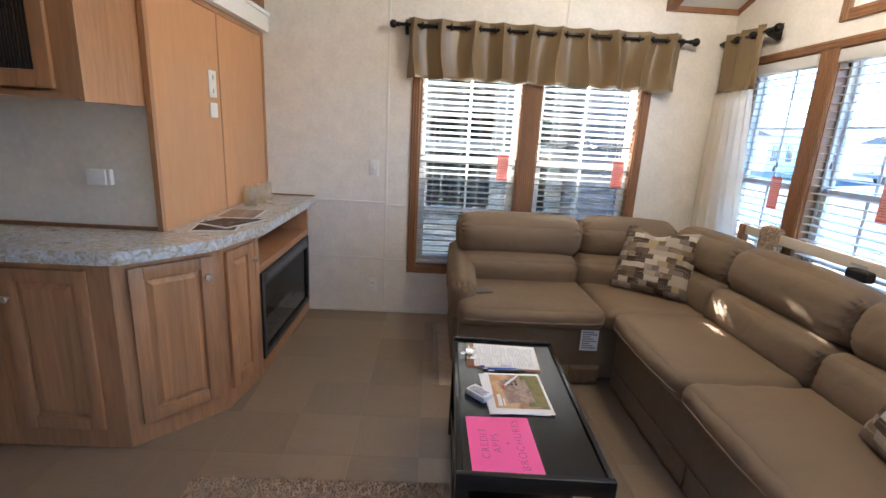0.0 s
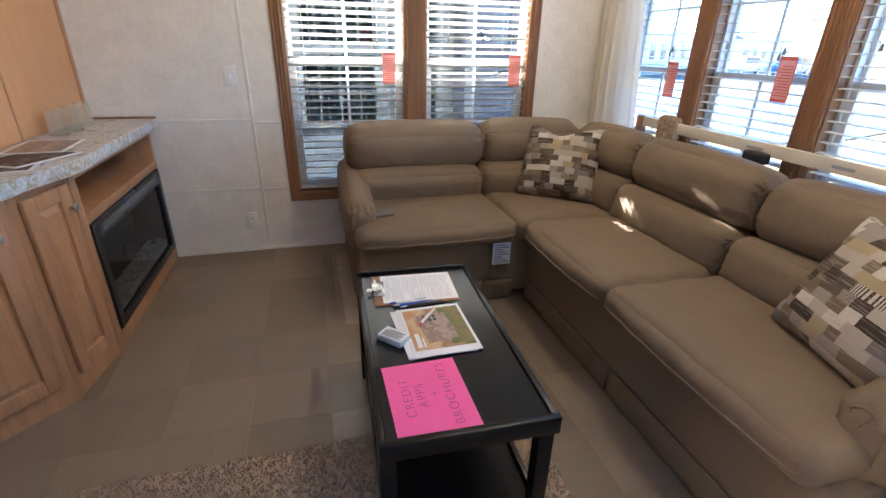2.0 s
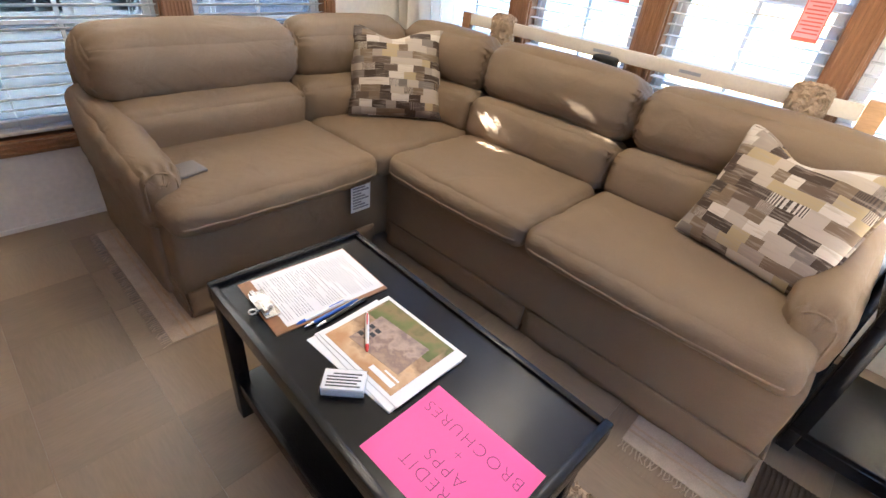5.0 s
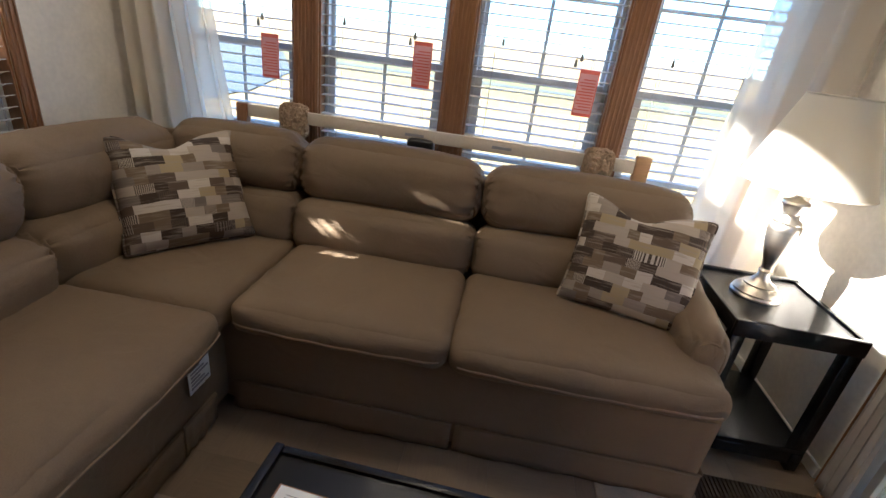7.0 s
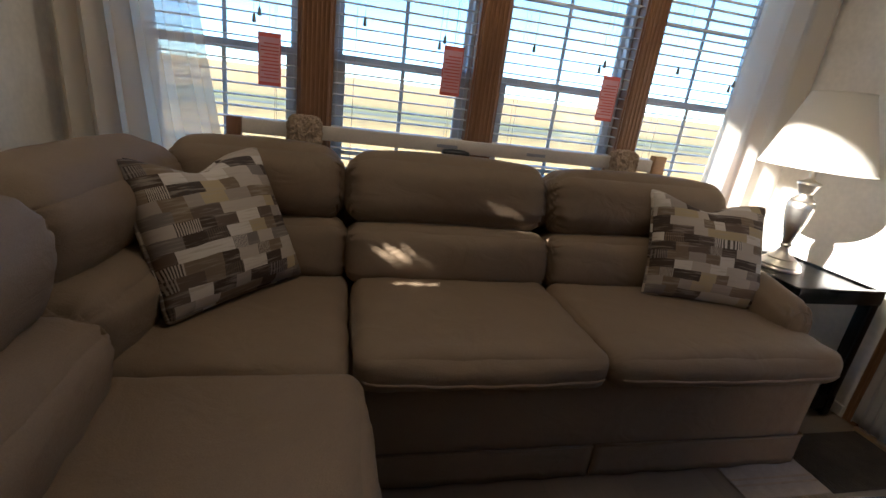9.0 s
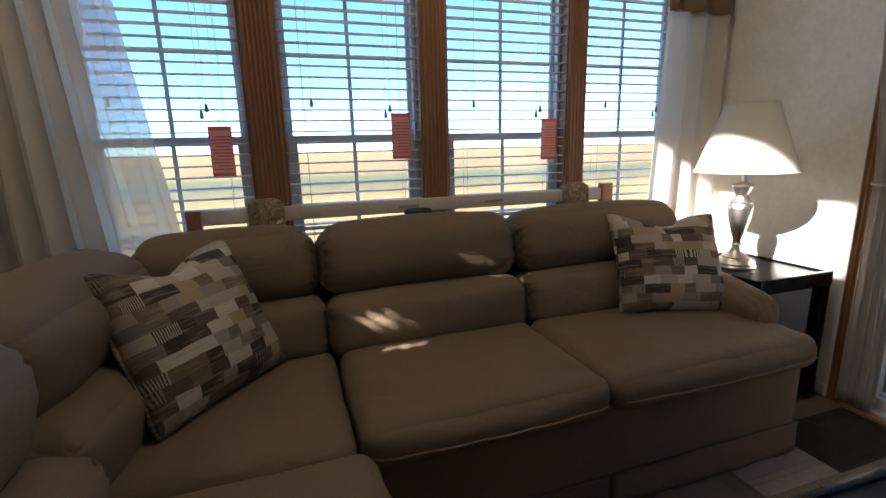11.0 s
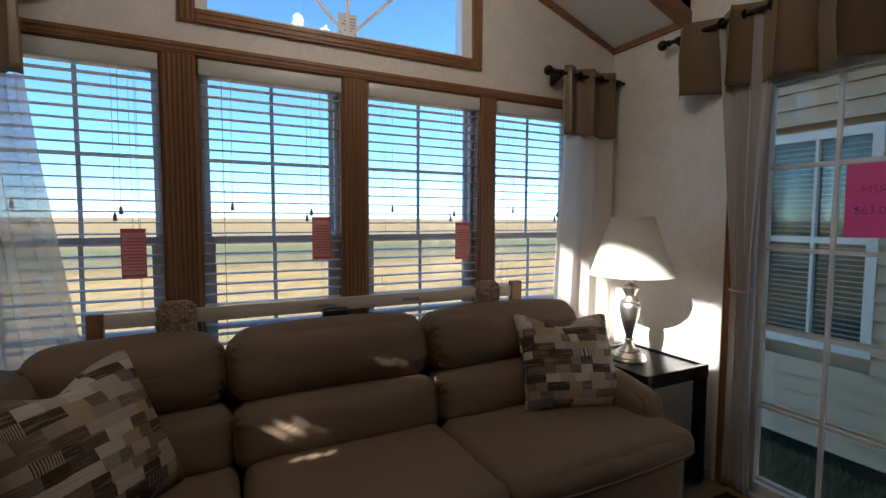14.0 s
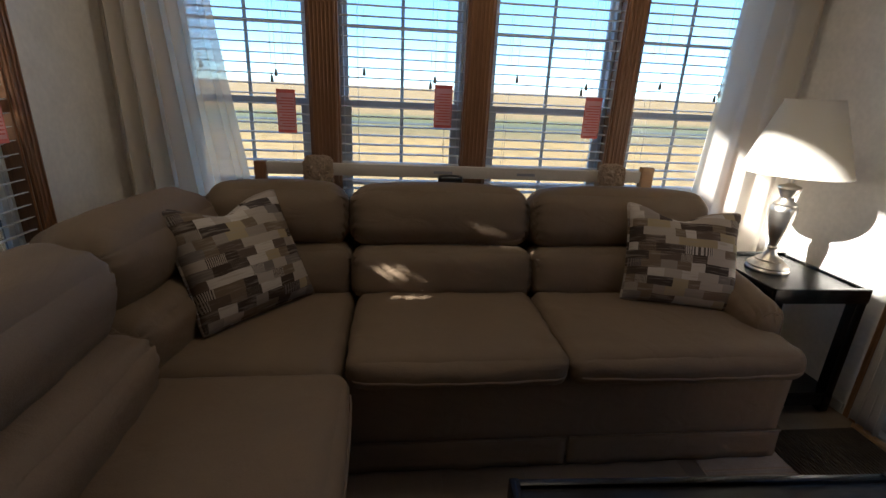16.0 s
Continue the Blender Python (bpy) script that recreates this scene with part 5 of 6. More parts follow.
def runner(at, rz, w, l, label):
    th = thing("fringed_rug", label, "rug", at, rz, "fringed rugs")
    bm = bmesh.new()
    box(bm, -w / 2, w / 2, -l / 2, l / 2, 0.0005, 0.006, 0.002)
    part("weave", bm, RUNNER, th)
    part("stripe", boxes(*[(-w / 2 + d, -w / 2 + d + 0.008, -l / 2 + 0.002, l / 2 - 0.002, 0.0062, 0.0072) for d in (0.05, 0.075)]), CARPET, th, smooth=False)
    rnd = random.Random(int(l * 100))
    bm = bmesh.new()
    for s, (hx, hy) in (("x", (w / 2, l / 2)),):
        k = int(l / 0.012)
        for i in range(k):
            y = -l / 2 + (i + 0.5) * l / k
            tube(bm, [(-hx + 0.001, y, 0.004), (-hx - 0.018, y + rnd.uniform(-0.006, 0.006), 0.003), (-hx - 0.034, y + rnd.uniform(-0.012, 0.012), 0.0025)], 0.0022, 4)
    part("fringe", bm, RUNNER, th, "knotted pale fringe", smooth=False)
    return th


runner((1.29, 0.945, 0), 0, 0.60, 0.36, "small woven beige rug with a fringed edge under the sofa")
runner((0.42, 2.87, 0), 0, 0.64, 0.90, "woven beige rug with a fringed edge under the sofa end")
mt = thing("door_mat", "dark brown ribbed door mat by the sliding door", "mat", (1.128, 0.535, 0))
part("base", one(-0.14, 0.14, -0.235, 0.235, 0.0005, 0.006, 0.002), MAT, mt)
bm = bmesh.new()
for i in range(30):
    y = -0.225 + i * 0.0155
    box(bm, -0.136, 0.136, y, y + 0.008, 0.0061, 0.011, 0)
part("ribs", bm, MAT, mt, smooth=False)

# ---- end table and lamp ----
et = thing("end_table", "black open-sided end table with a lower shelf", "table", (1.60, 0.545, 0))
w, d, h = 0.235, 0.215, 0.61
part("tabletop", box(bmesh.new(), -w + 0.02, w - 0.02, -d + 0.02, d - 0.02, h - 0.024, h - 0.008, 0.001), BLACKW, et)
for s in (-1, 1):
    part("end_rail", box(bmesh.new(), s * (w - 0.01) - 0.01, s * (w - 0.01) + 0.01, -d, d, h - 0.06, h + 0.004, 0.003, 2), BLACKW, et)
    part("side_rail", box(bmesh.new(), -w + 0.0205, w - 0.0205, s * (d - 0.01) - 0.0095, s * (d - 0.01) + 0.0095, h - 0.06, h, 0.003, 2), BLACKW, et)
    for r in (-1, 1):
        part("leg", box(bmesh.new(), s * (w - 0.022) - 0.02, s * (w - 0.022) + 0.02, r * (d - 0.022) - 0.02, r * (d - 0.022) + 0.02, 0.012, 0.0945, 0.003, 2), BLACKW, et)
        part("leg", box(bmesh.new(), s * (w - 0.026) - 0.023, s * (w - 0.026) + 0.023, r * (d - 0.026) - 0.023, r * (d - 0.026) + 0.023, 0.1155, h - 0.061, 0.003, 2), BLACKW, et)
part("shelf", box(bmesh.new(), -w + 0.003, w - 0.003, -d + 0.003, d - 0.003, 0.095, 0.115, 0.002), BLACKW, et)
for s in (-1, 1):
    part("shelf_rail", box(bmesh.new(), s * (w - 0.012) - 0.009, s * (w - 0.012) + 0.009, -d + 0.045, d - 0.045, 0.045, 0.0945, 0.002), BLACKW, et)

lamp = thing("table_lamp", "brushed nickel urn table lamp with a cream cone shade, unlit", "lamp", (1.635, 0.585, h - 0.008))
prof = [(0.0, 0.0), (0.086, 0.0), (0.088, 0.006), (0.082, 0.014), (0.083, 0.02), (0.070, 0.034), (0.055, 0.043), (0.056, 0.048), (0.036, 0.060), (0.022, 0.080), (0.018, 0.096), (0.024, 0.104), (0.018, 0.112),
        (0.020, 0.13), (0.032, 0.17), (0.046, 0.225), (0.053, 0.27), (0.053, 0.288), (0.046, 0.297), (0.047, 0.303), (0.030, 0.318), (0.026, 0.334), (0.036, 0.356), (0.045, 0.372), (0.043, 0.380), (0.022, 0.388), (0.012, 0.396), (0.010, 0.43), (0.0, 0.43)]
part("base", lathe(bmesh.new(), prof, 40), NICKEL, lamp, "brushed nickel turned base")
bm = bmesh.new()
n = 48
ra, rb, za, zb2 = 0.205, 0.103, 0.44, 0.735
for r_off in (0.0, -0.0015):
    lo = [bm.verts.new(((ra + r_off) * math.cos(2 * math.pi * i / n), (ra + r_off) * math.sin(2 * math.pi * i / n), za)) for i in range(n)]
    hi = [bm.verts.new(((rb + r_off) * math.cos(2 * math.pi * i / n), (rb + r_off) * math.sin(2 * math.pi * i / n), zb2)) for i in range(n)]
    for i in range(n):
        bm.faces.new((lo[i], lo[(i + 1) % n], hi[(i + 1) % n], hi[i]))
part("shade", bm, SHADE, lamp, "cream fabric cone shade", smooth="all")
for r, z in ((ra, za), (rb, zb2)):
    part("shade_ring", tube(bmesh.new(), [(r * math.cos(2 * math.pi * i / n), r * math.sin(2 * math.pi * i / n), z) for i in range(n)], 0.003, 6, True), SHADE, lamp)
part("bulb", lathe(bmesh.new(), [(0.012, 0.43), (0.014, 0.455), (0.03, 0.50), (0.03, 0.52), (0.015, 0.545), (0.0, 0.548)], 18), PLASTIC, lamp)
bm = bmesh.new()
tube(bm, [(0.0, 0.06 * math.sin(a), 0.43 + 0.29 * (1 - math.cos(a)) / 2) for a in [k * math.pi / 14 for k in range(15)]], 0.0018, 6)
tube(bm, [(0.0, -0.06 * math.sin(a), 0.43 + 0.29 * (1 - math.cos(a)) / 2) for a in [k * math.pi / 14 for k in range(15)]], 0.0018, 6)
tube(bm, [(-rb, 0, zb2 - 0.01), (rb, 0, zb2 - 0.01)], 0.0018, 6)
part("harp", bm, BRONZE, lamp, "wire harp")

# ---- packaged bar behind the sofa ----
br = thing("packed_rail", "long carton-wrapped rail with carpet pads standing behind the sofa", "rail", (2.045, 1.95, 0))
part("carton", box(bmesh.new(), -0.012, 0.012, -0.90, 0.93, 0.905, 0.962, 0.004, 2), CARD, br)
part("wooden_end", box(bmesh.new(), -0.02, 0.02, 0.932, 0.985, 0.85, 0.965, 0.004, 2), OAK, br)
part("wooden_end", box(bmesh.new(), -0.02, 0.02, -0.965, -0.902, 0.85, 0.985, 0.004, 2), PALEW, br)
for y in (-0.35, 0.06):
    part("carton_print", one(-0.0135, -0.0122, y, y + 0.09, 0.925, 0.938, 0), INK, br, smooth=False)
for y in (0.693, -0.74):
    part("post", box(bmesh.new(), -0.018, 0.018, y - 0.03, y + 0.03, 0, 0.90, 0.003), OAK, br)
    bm = puffy(bmesh.new(), (0.075, 0.125, 0.15), 0.025, (0.004, 0.004, 0.006), Matrix.Translation((-0.012, y, 0.915)), 22)
    rnd = random.Random(int(y * 1000))
    for v in bm.verts:
        v.co += Vector((rnd.uniform(-1, 1), rnd.uniform(-1, 1), rnd.uniform(-1, 1))) * 0.006
    part("carpet_pad", bm, CARPET, br, "looped beige carpet pad", smooth=False)
part("black_clip", puffy(bmesh.new(), (0.05, 0.12, 0.05), 0.012, (0, 0, 0.004), Matrix.Translation((-0.03, 0.07, 0.895)), 8), DARKP, br, "black plastic clip")

# ---- kitchen cabinets ----
counter_h = 0.91
FACE = ((-2.9, 1.81), (-1.277, 1.81), (-0.985, 2.126), (-0.935, 2.44), (-0.935, YN - 0.002))


def front_frame(p, q):
    """Pose with local x along a cabinet face from p to q, local y out of it, at the floor."""
    p, q = Vector((*p, 0)), Vector((*q, 0))
    d = (q - p).normalized()
    m = Matrix((d, Vector((d.y, -d.x, 0)), Vector((0, 0, 1)))).transposed().to_4x4()
    m.translation = p
    return m, (Vector(q) - Vector(p)).length


def raised_door(parent, m, x0, x1, z0, z1, knob_x, knob_z):
    """A raised-panel door: frame, bevelled centre panel, knob."""
    bm = bmesh.new()
    s = 0.055
    for b in ((x0, x0 + s, 0.002, 0.021, z0, z1), (x1 - s, x1, 0.002, 0.021, z0, z1), (x0 + s, x1 - s, 0.002, 0.021, z0, z0 + s), (x0 + s, x1 - s, 0.002, 0.021, z1 - s, z1)):
        box(bm, *b, bevel=0.004, seg=2)
    bmesh.ops.transform(bm, matrix=m, verts=bm.verts)
    door = part("door", bm, CAB, parent, "raised-panel oak door")
    bm = bmesh.new()
    a0, a1, c0, c1 = x0 + s - 0.001, x1 - s + 0.001, z0 + s - 0.001, z1 - s + 0.001
    rings = []
    for inset, y in ((0.0, 0.012), (0.004, 0.006), (0.010, 0.006), (0.032, 0.019), (0.036, 0.019)):
        rings.append([bm.verts.new((x, y, z)) for x, z in ((a0 + inset, c0 + inset), (a1 - inset, c0 + inset), (a1 - inset, c1 - inset), (a0 + inset, c1 - inset))])
    for a, b in zip(rings, rings[1:]):
        for i in range(4):
            bm.faces.new((a[i], a[(i + 1) % 4], b[(i + 1) % 4], b[i]))
    bm.faces.new(rings[-1])
    back = [bm.verts.new((v.co.x, 0.003, v.co.z)) for v in rings[0]]
    for i in range(4):
        bm.faces.new((rings[0][i], rings[0][(i + 1) % 4], back[(i + 1) % 4], back[i]))
    bm.faces.new(back)
    bmesh.ops.transform(bm, matrix=m, verts=bm.verts)
    part("panel", bm, CABD, door, smooth=False)
    km = m @ Matrix.Translation((knob_x, 0.0205, knob_z)) @ Matrix.Rotation(radians(-90), 4, "X")
    part("knob", lathe(bmesh.new(), [(0.006, 0.0), (0.005, 0.012), (0.013, 0.017), (0.016, 0.023), (0.013, 0.029), (0.0, 0.031)], 18, km), NICKEL, door, "brushed nickel knob")
    return door


base_label = "honey oak base cabinet with a raised-panel door"
for k, (x0, x1, doors) in enumerate(((-2.9, -2.335, 1), (-2.332, -1.757, 1), (-1.754, -1.279, 1))):
    cbn = thing("base_cabinet", base_label, "cabinet", (0, 0, 0), 0, "base cabinets")
    part("body", box(bmesh.new(), x0, x1, 1.81, 2.186, 0.0, counter_h - 0.052, 0.001), CAB, cbn)
    m, L = front_frame((x0, 1.81), (x1, 1.81))
    raised_door(cbn, m, 0.045, L - 0.09, 0.10, counter_h - 0.085, 0.075, 0.70)
cbn = thing("base_cabinet", "honey oak angled base cabinet with a raised-panel door", "cabinet", (0, 0, 0), 0, "base cabinets")
part("body", prism(bmesh.new(), [(-1.276, 1.812), (-0.986, 2.126), (-0.986, 2.20), (-1.246, 2.20), (-1.246, 2.186), (-1.276, 2.186)], 0, counter_h - 0.052), CAB, cbn, smooth=False)
m, L = front_frame(FACE[1], FACE[2])
raised_door(cbn, m, 0.055, L - 0.035, 0.10, counter_h - 0.085, L - 0.07, 0.735)
cbn = thing("base_cabinet", "narrow honey oak base cabinet beside the fireplace", "cabinet", (0, 0, 0), 0, "base cabinets")
part("body", prism(bmesh.new(), [(-0.984, 2.128), (-0.936, 2.438), (-1.246, 2.438), (-1.246, 2.202), (-0.984, 2.202)], 0, counter_h - 0.052), CAB, cbn, smooth=False)
m, L = front_frame(FACE[2], FACE[3])
raised_door(cbn, m, 0.035, L - 0.045, 0.10, counter_h - 0.085, L - 0.065, 0.735)

fc = thing("fireplace_cabinet", "honey oak cabinet with an open niche above an electric fireplace", "cabinet")
x1, x0, y0, y1 = -0.935, -1.246, 2.442, YN - 0.003
for nm, b in (("side_panel", (x0, x1, y0, y0 + 0.055, 0, counter_h - 0.052)), ("side_panel", (x0, x1, y1 - 0.03, y1, 0, counter_h - 0.052)), ("bottom_rail", (x0, x1, y0 + 0.055, y1 - 0.03, 0, 0.085)), ("niche_floor", (x0, x1, y0 + 0.055, y1 - 0.03, 0.615, 0.66)),
              ("top_rail", (x0, x1, y0 + 0.055, y1 - 0.03, 0.815, counter_h - 0.052)), ("back_panel", (x0, x0 + 0.02, y0 + 0.055, y1 - 0.03, 0.085, 0.815))):
    part(nm, one(*b, 0.0015), CAB, fc)
fp = thing("electric_fireplace", "black electric fireplace insert with a glass front", "fireplace")
part("surround", boxes((x1 - 0.02, x1 + 0.012, y0 + 0.058, y0 + 0.10, 0.088, 0.612), (x1 - 0.02, x1 + 0.012, y1 - 0.075, y1 - 0.033, 0.088, 0.612), (x1 - 0.02, x1 + 0.012, y0 + 0.10, y1 - 0.075, 0.088, 0.125), (x1 - 0.02, x1 + 0.012, y0 + 0.10, y1 - 0.075, 0.53, 0.612), bevel=0.002), DARKP, fp, "glossy black surround")
part("firebox", boxes((x1 - 0.2, x1 - 0.19, y0 + 0.06, y1 - 0.035, 0.09, 0.61), (x1 - 0.19, x1 - 0.02, y0 + 0.06, y0 + 0.07, 0.09, 0.61), (x1 - 0.19, x1 - 0.02, y1 - 0.045, y1 - 0.035, 0.09, 0.61), (x1 - 0.19, x1 - 0.02, y0 + 0.07, y1 - 0.045, 0.09, 0.1)), DARKP, fp, smooth=False)
part("vent_slot", boxes(*[(x1 + 0.0121, x1 + 0.0135, y0 + 0.14, y1 - 0.12, 0.555 + 0.012 * i, 0.561 + 0.012 * i) for i in range(3)]), GREYM, fp, smooth=False)
part("glass_front", box(bmesh.new(), x1 - 0.006, x1 - 0.002, y0 + 0.10, y1 - 0.075, 0.125, 0.53), SMOKED, fp, smooth=False, shadow=False)
bm = bmesh.new()
rnd = random.Random(11)
for i in range(150):
    y, x = rnd.uniform(y0 + 0.11, y1 - 0.085), rnd.uniform(x1 - 0.13, x1 - 0.03)
    bmesh.ops.create_icosphere(bm, subdivisions=1, radius=rnd.uniform(0.009, 0.017), matrix=Matrix.Translation((x, y, 0.135 + 0.05 * rnd.random() * (1 - abs(x - x1 + 0.08) / 0.1))) @ Matrix.Diagonal((1, 1.3, 0.8, 1)))
box(bm, x1 - 0.15, x1 - 0.02, y0 + 0.105, y1 - 0.08, 0.101, 0.135)
tagged(part("ember_bed", bm, surface("glass_ember", (0.45, 0.46, 0.46), 0.3, 0.4, 40, 120, 0.1), fp, "pale crushed glass ember bed", smooth=False), kind="stuff")


def counter_poly(off):
    pts = [(-2.9, 1.765 - off), (-1.285 - off * 0.3, 1.765 - off), (-1.22, 1.78 - off), (-0.985 + off, 2.03), (-0.955 + off, 2.09), (-0.95 + off, 2.16), (-0.925 + off, 2.25), (-0.885 + off, 2.37), (-0.875 + off, 2.46), (-0.875 + off, YN - 0.002), (-1.248, YN - 0.002), (-1.248, 2.188), (-2.9, 2.188)]
    return pts


bm = bmesh.new()
prism(bm, counter_poly(0.0), counter_h - 0.0305, counter_h)
bmesh.ops.bevel(bm, geom=[e for e in bm.edges if abs(e.verts[0].co.z - e.verts[1].co.z) < 1e-6 and e.verts[0].co.z > counter_h - 0.01], offset=0.006, segments=2, affect="EDGES")
ctp = thing("countertop", "marbled grey-beige laminate countertop with a wavy front edge", "countertop")
part("slab", bm, LAMINATE, ctp)
part("edge_band", prism(bmesh.new(), counter_poly(0.0005), counter_h - 0.051, counter_h - 0.031), LAMINATE, ctp, "marbled lower edge band", smooth=False)
setting("trim", boxes((-2.9, -1.255, 2.176, 2.189, counter_h + 0.001, counter_h + 0.018), (-1.25, -0.88, YN - 0.014, YN - 0.001, counter_h + 0.001, counter_h + 0.012)), OAK, "narrow wooden trim where the counter meets the wall")

# tall maple panel above the counter, with a white ledge over it
pm, PL = front_frame((-1.262, 2.16), (-1.236, YN - 0.002))


def on_panel(bm):
    bmesh.ops.transform(bm, matrix=pm, verts=bm.verts)
    return bm


pn = thing("wall_panel", "smooth orange maple wall panel framed in wood", "panel")
zt = 2.04
part("panel_sheet", on_panel(boxes((0.028, 0.683, -0.012, 0.004, counter_h + 0.002, zt - 0.03), (0.695, PL - 0.028, -0.012, 0.004, counter_h + 0.002, zt - 0.03))), PANEL, pn, smooth=False)
part("panel_frame", on_panel(boxes((0.0, 0.028, -0.012, 0.014, counter_h + 0.002, zt), (PL - 0.028, PL, -0.012, 0.012, counter_h + 0.002, zt), (0.028, PL - 0.028, -0.012, 0.012, zt - 0.03, zt), (0.683, 0.695, -0.012, 0.0065, counter_h + 0.002, zt - 0.03))), CAB, pn, smooth=False)
setting("trim", on_panel(boxes((-0.9, PL, -0.01, 0.055, zt + 0.002, zt + 0.125), (-0.9, PL, -0.01, 0.068, zt + 0.105, zt + 0.128))), WHITE, "white ledge above the panel")
setting("trim", on_panel(boxes((-0.9, PL, -0.01, 0.03, zt + 0.13, EAVE - 0.03))), OAK, "wooden board above the white ledge")


def wall_plate(kind_label, m, w, h, toggles):
    th = new("switch_plate")
    th.matrix_basis = m
    tagged(th, kind_label, "switch", "switch plates")
    part("plate", box(bmesh.new(), -w / 2, w / 2, 0, 0.006, -h / 2, h / 2, 0.002, 2), PLASTIC, th)
    for x, z in toggles:
        part("toggle", box(bmesh.new(), x - 0.006, x + 0.006, 0.006, 0.014, z - 0.012, z + 0.012, 0.002, 2), PLASTIC, th)
    return th


wall_plate("white two-gang switch plate on the maple panel", pm @ Matrix.Translation((0.592, 0.0045, 1.628)), 0.085, 0.145, ((0, 0.036), (0, -0.036)))
wall_plate("small white plate on the maple panel", pm @ Matrix.Translation((0.59, 0.0045, 1.488)), 0.085, 0.08, ())
wall_plate("white light switch on the wall", pose(-0.434, YN, 1.15, 0, 0, 180), 0.07, 0.115, ((0, 0),))
ol = new("wall_outlet")
ol.matrix_basis = pose(-0.432, YN, 0.222, 0, 0, 180)
tagged(ol, "white double wall outlet", "outlet")
part("plate", box(bmesh.new(), -0.035, 0.035, 0, 0.006, -0.057, 0.057, 0.002, 2), PLASTIC, ol)
for z in (-0.02, 0.02):
    part("socket", box(bmesh.new(), -0.017, 0.017, 0.006, 0.009, z - 0.014, z + 0.014, 0.004, 2), PLASTIC, ol)
    part("slots", boxes((-0.009, -0.006, 0.009, 0.0095, z - 0.006, z + 0.006), (0.006, 0.009, 0.009, 0.0095, z - 0.005, z + 0.005)), DARKINK, ol, smooth=False)
tmo = thing("thermostat", "white plastic box on the kitchen wall", "thermostat", (-1.52, 2.19, 1.155))
part("body", box(bmesh.new(), -0.052, 0.034, -0.035, 0, -0.036, 0.036, 0.006, 2), PLASTIC, tmo)
part("end_cap", box(bmesh.new(), 0.035, 0.053, -0.028, 0, -0.036, 0.036, 0.005, 2), PLASTIC, tmo)

# upper cabinet
uc = thing("wall_cabinet", "honey oak wall cabinet with a ribbed glass door", "cabinet")
ux0, ux1, uy0, uy1, uz0, uz1 = -2.4, -1.278, 1.80, 2.188, 1.487, 2.30
for nm, bx_ in (("bottom_panel", (ux0, ux1 - 0.02, uy0, uy1, uz0, uz0 + 0.02)), ("top_panel", (ux0, ux1 - 0.02, uy0, uy1, uz1 - 0.02, uz1)), ("side_panel", (ux1 - 0.02, ux1, uy0, uy1, uz0 - 0.01, uz1)), ("side_panel", (ux0, ux0 + 0.02, uy0, uy1, uz0 + 0.02, uz1 - 0.02)), ("face_frame", (ux1 - 0.12, ux1 - 0.02, uy0, uy0 + 0.02, uz0 + 0.02, uz1 - 0.02)), ("back_panel", (ux0 + 0.02, ux1 - 0.02, uy1 - 0.01, uy1, uz0 + 0.02, uz1 - 0.02))):
    part(nm, one(*bx_, 0.0015), CAB, uc, smooth=False)
part("shelf", box(bmesh.new(), ux0 + 0.02, ux1 - 0.12, uy0 + 0.04, uy1 - 0.01, 1.86, 1.875), CAB, uc, smooth=False)
dx0, dx1 = -1.98, -1.372
dr = part("door", boxes((dx0, dx0 + 0.06, uy0 - 0.02, uy0, uz0 + 0.03, uz1 - 0.03), (dx1 - 0.06, dx1, uy0 - 0.02, uy0, uz0 + 0.03, uz1 - 0.03), (dx0 + 0.06, dx1 - 0.06, uy0 - 0.02, uy0, uz0 + 0.03, uz0 + 0.09), (dx0 + 0.06, dx1 - 0.06, uy0 - 0.02, uy0, uz1 - 0.09, uz1 - 0.03), bevel=0.003), CAB, uc)
bm = bmesh.new()
prev = None
for i in range(241):
    x, y = dx0 + 0.061 + i * 0.002, uy0 - 0.009 - 0.0035 * abs(math.sin(math.pi * i / 6))
    ring = [bm.verts.new(p) for p in ((x, y, uz0 + 0.091), (x, y, uz1 - 0.091), (x, uy0 - 0.004, uz1 - 0.091), (x, uy0 - 0.004, uz0 + 0.091))]
    if prev:
        for k in range(4):
            bm.faces.new((prev[k], prev[(k + 1) % 4], ring[(k + 1) % 4], ring[k]))
    prev = ring
# the cabinet's dim inside is painted on the glass as opaque dark brown
part("ribbed_glass", bm, surface("ribbed_glass_inside_shade", (0.03, 0.02, 0.014), 0.3, 0.3, 6, 40, 0.0, spec=0.2), dr, "ribbed glass painted with the dark cabinet inside")

# things on the counter
for k, (x, y) in enumerate(((-1.165, 3.01), (-1.15, 3.13), (-1.165, 3.3))):
    gl = thing("drinking_glass", "hazy upturned drinking glass on the counter", "glass", (x, y, counter_h + 0.0005), 0, "glasses on the counter")
    part("tumbler", lathe(bmesh.new(), [(0.041, 0.0), (0.042, 0.02), (0.040, 0.09), (0.034, 0.118), (0.012, 0.121), (0.0, 0.121), (0.0, 0.116), (0.032, 0.114), (0.037, 0.09), (0.038, 0.0)], 26), HAZY, gl, smooth="all")
for k, (x, y, rz, mat) in enumerate(((-1.08, 2.36, 12, DARKPRINT), (-1.05, 2.45, -24, PAPER), (-1.08, 2.66, 5, WARMP))):
    mg = thing("magazine", "glossy brochure lying on the counter", "magazine", (x, y, counter_h + 0.001 + 0.004 * k), rz, "brochures on the counter")
    sheet(mg, "pages", 0.216, 0.279, 0, PAPER, t=0.003)
    sheet(mg, "cover_print", 0.19, 0.25, 0.0032, DARKPRINT if k != 2 else HOUSEP)

